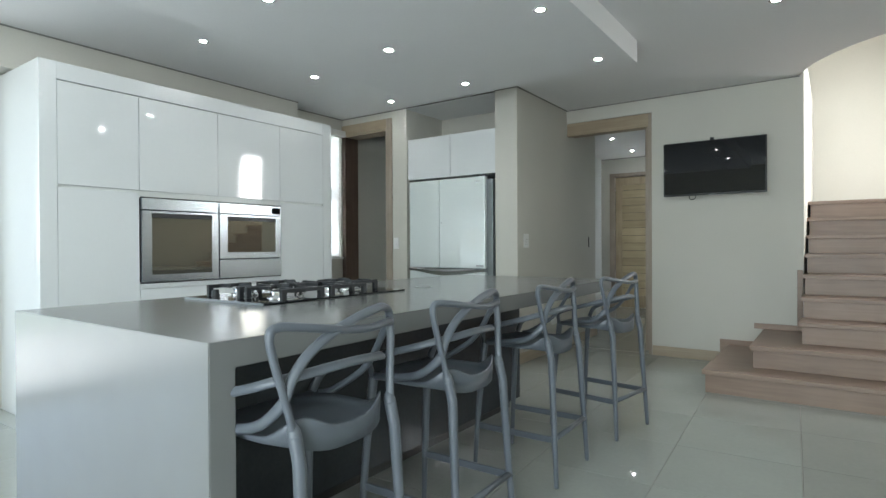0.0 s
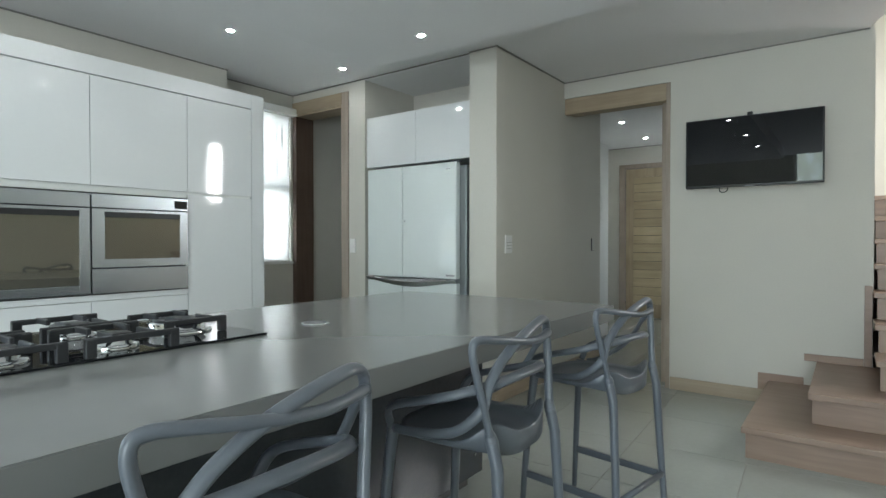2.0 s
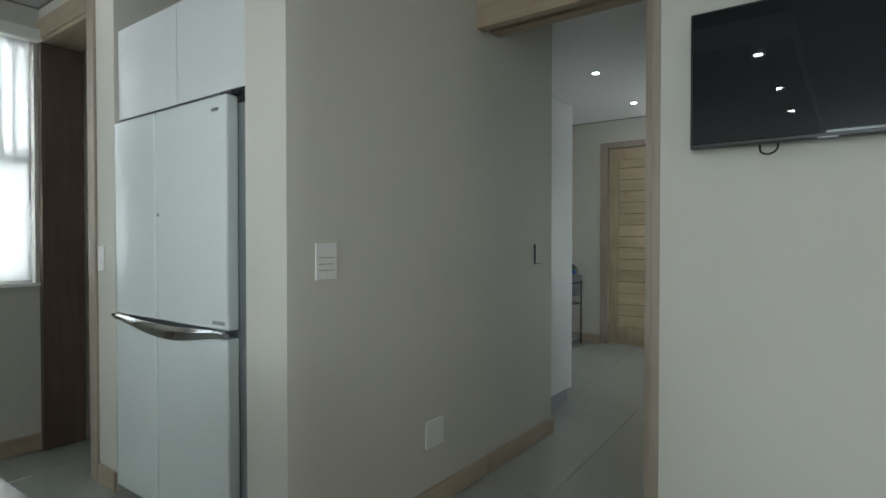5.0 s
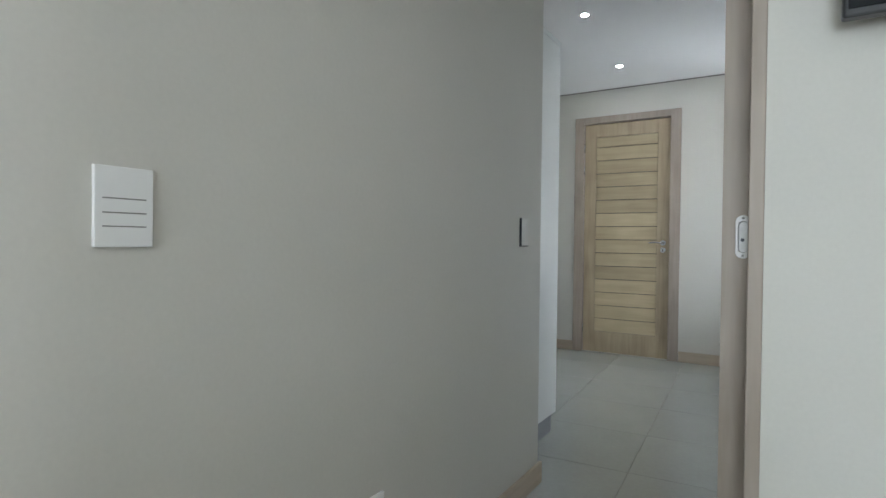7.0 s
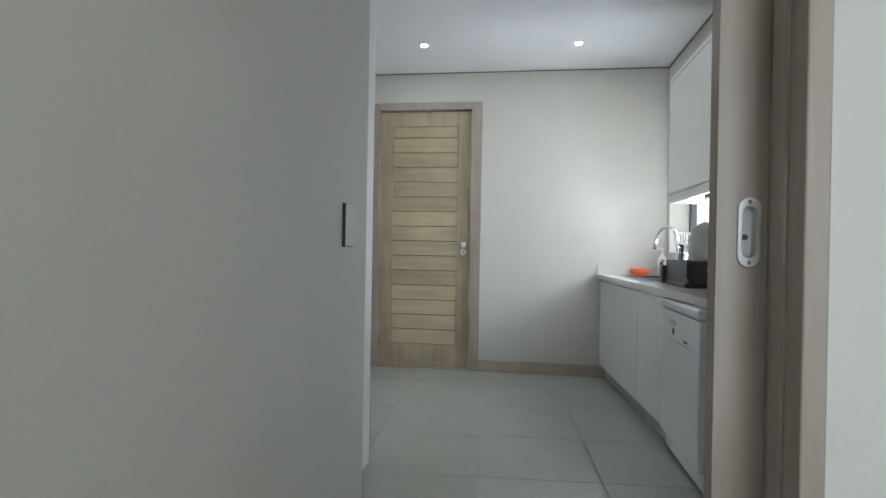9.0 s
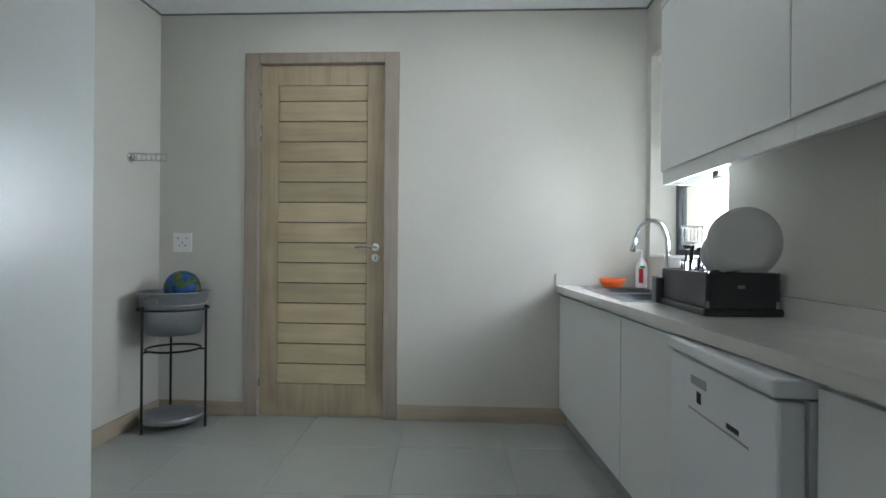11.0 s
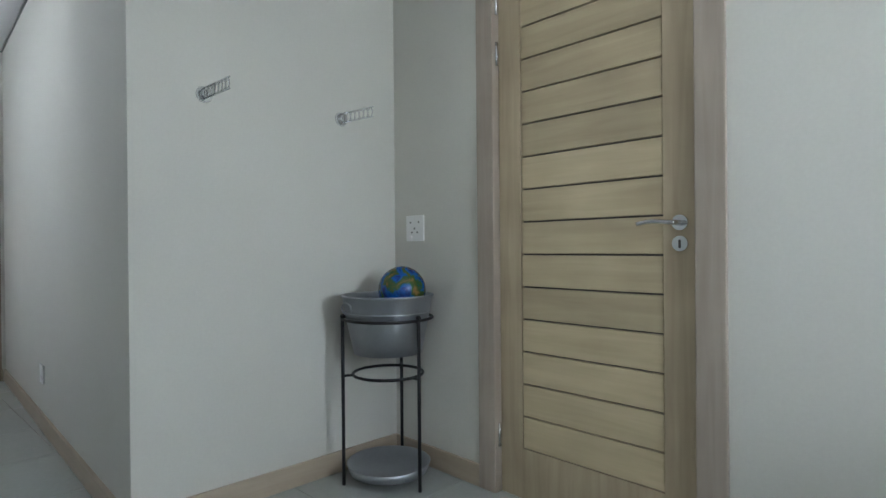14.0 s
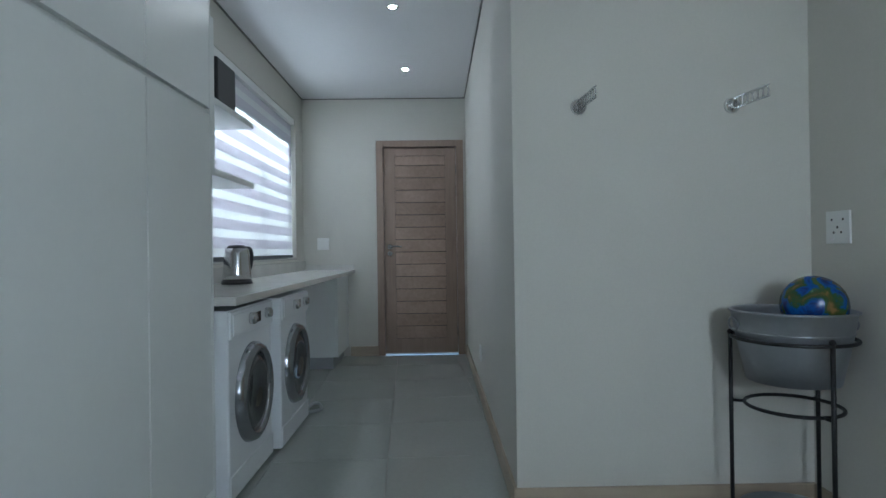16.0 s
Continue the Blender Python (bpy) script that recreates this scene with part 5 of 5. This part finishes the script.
# ---- overhead cabinets over the sink run ----
for y0, y1 in ((2.12, 3.19), (1.05, 2.118)):
    t = thing("wall_cabinet", (1.62, (y0 + y1) / 2, 1.5), "white overhead cabinet above the scullery worktop", "cabinet", "scullery wall cabinets")
    part("carcass", boxes(((1.524, y0 + 0.001, 1.506), (EAST_S - 0.003, y1 - 0.001, 2.268))), M["satin"], t)
    part("door", box(bmesh.new(), (1.502, y0 + 0.0015, 1.504), (1.522, y1 - 0.0015, 2.27), 0.0015), M["satin"], t)
    part("light_rail", boxes(((1.515, y0, 1.442), (1.535, y1, 1.503)), ((1.536, y1 - 0.018, 1.442), (EAST_S - 0.003, y1, 1.503)) if y1 > 3 else ((1.536, y0, 1.442), (1.56, y0 + 0.018, 1.503))), M["satin"], t)
    part("cornice", boxes(((1.498, y0, 2.272), (EAST_S - 0.003, y1, 2.30))), M["satin"], t)

# scullery window with blind
w = tagged(thing("window_5", (EAST_S + 0.15, 3.68, 1.1), "bright scullery window with dark frame", "window"), kind="structure")
wx = EAST_S + 0.16
part("window_frame", boxes(((wx, 3.02, 1.1), (wx + 0.05, 3.06, 2.36)), ((wx, 4.04, 1.1), (wx + 0.05, 4.09, 2.36)), ((wx, 3.06, 1.1), (wx + 0.05, 4.04, 1.14)), ((wx, 3.06, 2.32), (wx + 0.05, 4.04, 2.36)), ((wx, 3.06, 1.53), (wx + 0.05, 4.04, 1.59))), M["alu"], w)
for z0, z1 in ((1.14, 1.53), (1.59, 2.32)):
    part("pane", boxes(((wx + 0.023, 3.06, z0), (wx + 0.027, 4.04, z1))), M["glass"], w).visible_shadow = False
part("window_sill", box(bmesh.new(), (EAST_S - 0.004, 3.022, 1.094), (wx, 4.088, 1.106), 0.003), M["plate"], w)
for z in (1.16, 1.24, 1.32, 1.40, 1.48):
    part("burglar_bar", boxes(((wx + 0.06, 3.02, z + 0.5), (wx + 0.07, 4.09, z + 0.512))), M["alu"], w)
b = thing("slat_blind", (EAST_S + 0.1, 3.68, 2.3), "white slatted blind, half raised", "blind")
part("head_box", box(bmesh.new(), (EAST_S + 0.04, 3.025, 2.31), (EAST_S + 0.1, 4.085, 2.358), 0.004), M["plate"], b)
for k in range(12):
    z = 2.28 - 0.042 * k
    bm = box(bmesh.new(), (-0.022, 3.03, -0.0012), (0.022, 4.08, 0.0012))
    bmesh.ops.rotate(bm, cent=(0, 0, 0), matrix=Euler((0, radians(35), 0)).to_matrix(), verts=bm.verts)
    bmesh.ops.translate(bm, vec=(EAST_S + 0.07, 0, z), verts=bm.verts)
    part("slat", bm, M["blind_dense"], b)
part("cord", tube(bmesh.new(), [(EAST_S + 0.05, 4.06, 2.31), (EAST_S + 0.05, 4.06, 1.75)], 0.002, 6, sub=1), M["plate"], b)

# ---- tall cupboard by the passage ----
tc = thing("tall_cupboard", (-0.85, 1.4, 0), "tall white handleless cupboard with overhead doors", "cupboard")
TF = 1.664
part("side_panel", box(bmesh.new(), (-0.205, LAUN_S + 0.002, 0.11), (-0.187, TF, 2.30), 0.0015), M["satin"], tc)
part("carcass", boxes(((-1.528, LAUN_S + 0.002, 0.11), (-0.207, TF - 0.022, 2.30))), M["satin"], tc)
part("side_panel", box(bmesh.new(), (-1.548, LAUN_S + 0.002, 0.0), (-1.53, TF, 2.30), 0.0015), M["satin"], tc)
part("plinth", boxes(((-1.528, LAUN_S + 0.01, 0), (-0.20, TF - 0.05, 0.108))), M["grey_print"], tc, "grey plinth")
for a, b2 in ((-1.528, -1.02), (-1.016, -0.21)):
    part("lower_door", box(bmesh.new(), (a + 0.002, TF - 0.02, 0.11), (b2 - 0.002, TF, 1.675), 0.0015), M["satin"], tc)
    part("upper_door", box(bmesh.new(), (a + 0.002, TF - 0.02, 1.70), (b2 - 0.002, TF, 2.295), 0.0015), M["satin"], tc)
part("cornice", boxes(((-1.548, LAUN_S + 0.002, 2.302), (-0.187, TF + 0.004, 2.33))), M["satin"], tc)

# ---- laundry counter ----
lc = thing("laundry_worktop", (-3.3, 1.45, 0.86), "pale stone laundry worktop with upstand", "worktop")
part("slab", box(bmesh.new(), (LAUN_W + 0.002, LAUN_S + 0.002, 0.868), (-1.552, 1.755, 0.905), 0.003), M["pale_top"], lc)
part("upstand", boxes(((LAUN_W + 0.002, LAUN_S + 0.002, 0.9055), (-1.552, LAUN_S + 0.022, 1.0)), ((LAUN_W + 0.002, LAUN_S + 0.024, 0.9055), (LAUN_W + 0.022, 1.74, 0.96))), M["pale_top"], lc)
lcab = thing("base_cabinet", (-4.7, 1.4, 0), "white base cabinet at the end of the laundry counter", "cabinet")
part("body", box(bmesh.new(), (LAUN_W + 0.03, LAUN_S + 0.002, 0.11), (-4.38, 1.66, 0.866), 0.0015), M["satin"], lcab)
part("door", box(bmesh.new(), (LAUN_W + 0.03, 1.662, 0.11), (-4.38, 1.682, 0.85), 0.0015), M["satin"], lcab)
part("plinth", boxes(((LAUN_W + 0.03, LAUN_S + 0.01, 0), (-4.40, 1.63, 0.109))), M["grey_print"], lcab, "grey plinth")


def washer(x0, x1, front, label):
    t = thing("washing_machine", ((x0 + x1) / 2, front - 0.3, 0), label, "washing machine", "laundry machines")
    xm = (x0 + x1) / 2
    part("body", box(bmesh.new(), (x0, LAUN_S + 0.06, 0.02), (x1, front, 0.845), 0.008), M["appliance"], t)
    part("control_panel", box(bmesh.new(), (x0 + 0.004, front, 0.72), (x1 - 0.004, front + 0.012, 0.838), 0.004), M["appliance"], t)
    part("detergent_drawer", box(bmesh.new(), (x1 - 0.2, front + 0.012, 0.735), (x1 - 0.02, front + 0.018, 0.825), 0.003), M["appliance"], t)
    part("display", boxes(((xm - 0.1, front + 0.012, 0.755), (xm - 0.01, front + 0.0135, 0.805))), M["black_gloss"], t)
    for x, r in ((xm - 0.19, 0.026), (xm + 0.05, 0.028)):
        part("knob", lathe(k := bmesh.new(), [(0.0005, 0.03), (r * 0.8, 0.03), (r, 0.02), (r, 0), (0.0005, 0)], seg=24) and (bmesh.ops.rotate(k, cent=(0, 0, 0), matrix=Euler((radians(-90), 0, 0)).to_matrix(), verts=k.verts), bmesh.ops.translate(k, vec=(x, front + 0.012, 0.785), verts=k.verts), k)[2], M["steel"], t)
    bm = lathe(bmesh.new(), [(0.178, 0.0), (0.18, 0.03), (0.196, 0.044), (0.222, 0.036), (0.234, 0.012), (0.236, 0.0)], seg=48)
    bmesh.ops.rotate(bm, cent=(0, 0, 0), matrix=Euler((radians(-90), 0, 0)).to_matrix(), verts=bm.verts)
    bmesh.ops.translate(bm, vec=(xm, front, 0.432), verts=bm.verts)
    d = part("door_ring", bm, M["dark_chrome"], t, "dark chrome porthole ring")
    bm = lathe(bmesh.new(), [(0.0005, 0.008), (0.08, 0.01), (0.14, 0.03), (0.179, 0.026), (0.179, 0.0)], seg=48)
    bmesh.ops.rotate(bm, cent=(0, 0, 0), matrix=Euler((radians(-90), 0, 0)).to_matrix(), verts=bm.verts)
    bmesh.ops.translate(bm, vec=(xm, front, 0.432), verts=bm.verts)
    part("porthole", bm, M["smoke"], d, "dark round glass")
    part("kick_panel", box(bmesh.new(), (x0 + 0.004, front, 0.03), (x1 - 0.004, front + 0.006, 0.135), 0.002), M["appliance"], t)


washer(-2.175, -1.565, 1.715, "white front-loading washing machine under the counter")
washer(-2.845, -2.235, 1.75, "white front-loading tumble dryer under the counter")
hose = thing("drain_hose", (-2.95, 1.75, 0), "grey hose end lying beside the dryer", "hose")
part("loop", tube(bmesh.new(), [(-2.95, 1.60, 0.012), (-2.97, 1.74, 0.012), (-3.03, 1.80, 0.014), (-3.10, 1.77, 0.03), (-3.04, 1.74, 0.045), (-2.98, 1.70, 0.02)], 0.011, 8), M["grey_print"], hose)

kt = thing("kettle", (-2.62, 1.38, 0.905), "brushed steel electric kettle on its black base", "kettle")
part("body", lathe(bmesh.new(), [(0.0005, 0.02), (0.085, 0.02), (0.083, 0.06), (0.072, 0.19), (0.066, 0.215), (0.03, 0.228), (0.0005, 0.23)], seg=36), M["steel"], kt, "", False)
part("base", lathe(bmesh.new(), [(0.0005, 0.02), (0.09, 0.02), (0.092, 0.0), (0.0005, 0.0)], seg=36), M["black"], kt, "", False)
part("handle", tube(bmesh.new(), [(-0.05, 0.02, 0.215), (-0.12, 0.04, 0.215), (-0.14, 0.045, 0.16), (-0.115, 0.04, 0.09), (-0.08, 0.025, 0.075)], 0.012, 10), M["black"], kt, "", False)
part("lid", lathe(bmesh.new(), [(0.06, 0.218), (0.045, 0.236), (0.0005, 0.24)], seg=30), M["black"], kt, "", False)

# open shelves and what stands on them
sh = thing("wall_shelf_unit", (-2.0, 1.3, 1.5), "white wall cabinet with open shelves", "shelf")
part("box", box(bmesh.new(), (-2.1, LAUN_S + 0.002, 1.5), (-1.552, 1.46, 2.32), 0.002), M["satin"], sh)
for z in (1.50, 1.875):
    part("shelf", box(bmesh.new(), (-2.72, LAUN_S + 0.002, z), (-2.101, 1.46, z + 0.035), 0.002), M["satin"], sh)
rd = thing("portable_radio", (-2.35, 1.3, 1.91), "black portable radio on the upper shelf", "radio")
part("body", box(bmesh.new(), (-2.50, 1.24, 1.911), (-2.22, 1.43, 2.17), 0.012), M["wire"], rd)
part("handle", tube(bmesh.new(), [(-2.48, 1.33, 2.165), (-2.46, 1.33, 2.215), (-2.26, 1.33, 2.215), (-2.24, 1.33, 2.165)], 0.008, 8), M["wire"], rd)
part("grille", boxes(((-2.222, 1.27, 1.94), (-2.218, 1.40, 2.06))), M["alu"], rd)
part("dial", boxes(((-2.222, 1.27, 2.09), (-2.218, 1.40, 2.13))), M["steel"], rd)

# laundry window and its striped blind
w = tagged(thing("window_6", (-3.56, LAUN_S - 0.1, 1.03), "wide laundry window behind a striped blind", "window"), kind="structure")
yy = LAUN_S - 0.14
part("window_frame", boxes(((-4.75, yy, 1.03), (-4.70, yy + 0.05, 2.42)), ((-2.35, yy, 1.03), (-2.3, yy + 0.05, 2.42)), ((-4.70, yy, 1.03), (-2.35, yy + 0.05, 1.08)), ((-4.70, yy, 2.37), (-2.35, yy + 0.05, 2.42)), ((-3.87, yy, 1.08), (-3.82, yy + 0.05, 2.37))), M["alu"], w)
for a, b2 in ((-4.70, -3.87), (-3.82, -2.35)):
    part("pane", boxes(((a, yy + 0.022, 1.08), (b2, yy + 0.026, 2.37))), M["glass"], w).visible_shadow = False
part("window_sill", box(bmesh.new(), (-4.75, yy + 0.05, 1.022), (-2.3, LAUN_S + 0.004, 1.036), 0.002), M["pale_top"], w)
b = thing("zebra_blind", (-3.56, LAUN_S - 0.05, 2.4), "white and grey striped day-night blind, lowered", "blind")
part("cassette", box(bmesh.new(), (-4.735, LAUN_S - 0.07, 2.36), (-2.32, LAUN_S - 0.005, 2.418), 0.005), M["plate"], b)
for k in range(10):
    z0 = 1.07 + k * 0.1305
    part("sheer_stripe", boxes(((-4.735, LAUN_S - 0.041, z0), (-2.32, LAUN_S - 0.0395, z0 + 0.056))), M["blind"], b)
    part("dense_stripe", boxes(((-4.735, LAUN_S - 0.041, z0 + 0.056), (-2.32, LAUN_S - 0.0395, z0 + 0.1305))), M["blind_dense"], b)
part("bottom_bar", box(bmesh.new(), (-4.735, LAUN_S - 0.05, 1.045), (-2.32, LAUN_S - 0.03, 1.07), 0.003), M["alu"], b)


# ---- coat hooks ----
def wall_hook(y, spread):
    t = thing("coat_hook", (HOOK_X, y, 1.682), "chrome folding clothes hook with ringed arm", "hook", "hooks on the wall")
    bm = bmesh.new()
    cyl(bm, (0, 0, 0), (0.012, 0, 0), 0.034, 0.03, 28)
    cyl(bm, (0.012, 0, 0), (0.03, 0, 0), 0.018, 0.014, 20)
    part("rosette", bm, M["chrome"], t, "round chrome base", False)
    bm = bmesh.new()
    a = radians(spread)
    c, s = math.cos(a), math.sin(a)
    for k in range(6):
        r = 0.052 + 0.029 * k
        tube(bm, [(c * (r + 0.015 * math.cos(q)), s * (r + 0.015 * math.cos(q)), 0.004 + 0.02 * math.sin(q)) for q in [j * math.tau / 10 for j in range(10)]], 0.003, 6, True, 2)
    for z in (-0.018, 0.026):
        tube(bm, [(0.02, 0, z), (c * 0.217, s * 0.217, z)], 0.0035, 6, sub=1)
    part("arm", bm, M["steel"], t, "pierced swinging arm", False)
    return t


wall_hook(3.208, 3)
wall_hook(3.853, 8)

# ---- plant stand, tub and ball ----
PX, PY = -1.262, 3.938
ps = thing("tub_stand", (PX, PY, 0), "black wire stand with a tray at the bottom", "stand")
R = 0.206
for k, a in enumerate((243, 2, 123)):
    x, y = R * math.cos(radians(a)), R * math.sin(radians(a))
    part("leg", tube(bmesh.new(), [(x, y, 0), (x, y, 0.755)], 0.008, 8, sub=2), M["wire"], ps, "", False)
    part("foot_cap", ball(bmesh.new(), (x, y, 0.758), 0.011), M["wire"], ps, "", False)
for z, r in ((0.745, R), (0.49, 0.16)):
    part("ring", tube(bmesh.new(), [(r * math.cos(q), r * math.sin(q), z) for q in [j * math.tau / 16 for j in range(16)]], 0.007, 8, True, 3), M["wire"], ps, "", False)
for a in (243, 2, 123):
    part("strut", tube(bmesh.new(), [(0.155 * math.cos(radians(a)), 0.155 * math.sin(radians(a)), 0.49), (R * math.cos(radians(a)), R * math.sin(radians(a)), 0.49)], 0.006, 8, sub=1), M["wire"], ps, "", False)
part("tray", lathe(bmesh.new(), [(0.0005, 0.052), (0.165, 0.052), (0.185, 0.085), (0.192, 0.085), (0.175, 0.045), (0.0005, 0.045)], seg=44), M["zinc"], ps, "round zinc tray", False)
tub = thing("zinc_tub", (PX, PY, 0.582), "round galvanised tub with ring handles in the stand", "tub")
part("shell", lathe(bmesh.new(), [(0.0005, 0.004), (0.155, 0.004), (0.186, 0.15), (0.19, 0.17), (0.205, 0.258), (0.213, 0.262), (0.213, 0.268), (0.205, 0.27), (0.20, 0.262), (0.181, 0.17), (0.15, 0.012), (0.0005, 0.012)], seg=48), M["zinc"], tub, "", False)
part("bead", tube(bmesh.new(), [(0.194 * math.cos(q), 0.194 * math.sin(q), 0.19) for q in [j * math.tau / 20 for j in range(20)]], 0.004, 6, True, 2), M["zinc"], tub, "", False)
for a in (-98, 82):
    c, s = math.cos(radians(a)), math.sin(radians(a))
    part("ring_handle", tube(bmesh.new(), [(c * 0.207 + -s * 0.045 * math.cos(q), s * 0.207 + c * 0.045 * math.cos(q), 0.215 + 0.024 * math.sin(q)) for q in [j * math.tau / 12 for j in range(12)]], 0.004, 6, True, 3), M["zinc"], tub, "", False)
gb = thing("toy_ball", (PX + 0.015, PY + 0.075, 0.866), "shiny ball printed like a globe, in the tub", "ball")
part("sphere", ball(bmesh.new(), (0, 0, 0), 0.112, 1.0, 32), M["ball"], gb, "", False)

# ---- tiled floors ----
fl = structure("floor", boxes(((WEST, SOUTH, -0.2), (STAIR_E, 0.0, -0.004)), ((LAUN_W, 0.0, -0.2), (EAST_S, FAR_Y, -0.004)), ((EAST_S, 0.0, -0.2), (STAIR_E, STAIR_N, -0.004))), M["grout"], "grey grout bed under polished pale porcelain tiles")


def tile_mesh(name, w, h):
    bm = box(bmesh.new(), (0.0018, 0.0018, -0.012), (w - 0.0018, h - 0.0018, 0.0), 0.001, 1)
    bmesh.ops.recalc_face_normals(bm, faces=bm.faces)
    me = bpy.data.meshes.new(name)
    bm.to_mesh(me)
    bm.free()
    me.materials.append(M["tile"])
    return me


def trimmed(me, m, area):
    """The tile cut along the sides of its room."""
    bm = bmesh.new()
    bm.from_mesh(me)
    bm.transform(m)
    xa, ya, xb, yb = area
    for co, no in (((xa, 0, 0), (-1, 0, 0)), ((xb, 0, 0), (1, 0, 0)), ((0, ya, 0), (0, -1, 0)), ((0, yb, 0), (0, 1, 0))):
        bmesh.ops.bisect_plane(bm, geom=bm.verts[:] + bm.edges[:] + bm.faces[:], plane_co=co, plane_no=no, clear_outer=True)
        bmesh.ops.holes_fill(bm, edges=[e for e in bm.edges if e.is_boundary], sides=0)
    bm.transform(m.inverted())
    cut = bpy.data.meshes.new("tile")
    bm.to_mesh(cut)
    bm.free()
    cut.materials.append(M["tile"])
    return cut


def lay(x0, y0, nx, ny, w, h, keep, turn, pivot, area):
    me = tile_mesh("tile", w, h)
    xa, ya, xb, yb = area
    for i in range(nx):
        for j in range(ny):
            if not keep(x0 + i * w, y0 + j * h):
                continue
            m = Matrix.Translation((*pivot, 0)) @ Matrix.Rotation(turn, 4, "Z") @ Matrix.Translation((x0 + i * w - pivot[0], y0 + j * h - pivot[1], 0))
            corners = [m @ Vector((a, b, 0)) for a in (0, w) for b in (0, h)]
            xs, ys = [c.x for c in corners], [c.y for c in corners]
            if max(xs) < xa + 0.01 or min(xs) > xb - 0.01 or max(ys) < ya + 0.01 or min(ys) > yb - 0.01:
                continue
            whole = min(xs) > xa and max(xs) < xb and min(ys) > ya and max(ys) < yb
            piece = me if whole else trimmed(me, m, area)
            if not piece.polygons:
                continue
            o = new("tile", piece)
            o.location, o.parent = m.translation, fl
            o.rotation_euler[2] = turn


TURN = 0.05
KITCHEN, SCULLERY, STAIR_FOOT = (WEST - 0.03, SOUTH - 0.03, STAIR_E + 0.03, 1.0), (LAUN_W - 0.03, -1.0, EAST_S + 0.05, FAR_Y + 0.03), (EAST_S + 0.05, -1.0, STAIR_E + 0.03, STAIR_N + 0.03)
lay(1.70 - 8 * 0.6, -1.985 - 12 * 0.62, 13, 15, 0.6, 0.62, lambda x, y: True, TURN, (1.70, -1.985), KITCHEN)
lay(1.70 - 3 * 0.6, -1.985 + 3 * 0.62, 4, 1, 0.6, 0.2, lambda x, y: True, TURN, (1.70, -1.985), KITCHEN)
for room in (SCULLERY, STAIR_FOOT):
    lay(0.275 - 10 * 0.6, 2.458 - 4 * 0.605, 14, 8, 0.6, 0.605, lambda x, y: y > 0.5 or -0.5 < x < 1.7, TURN, (0.275, 2.458), room)
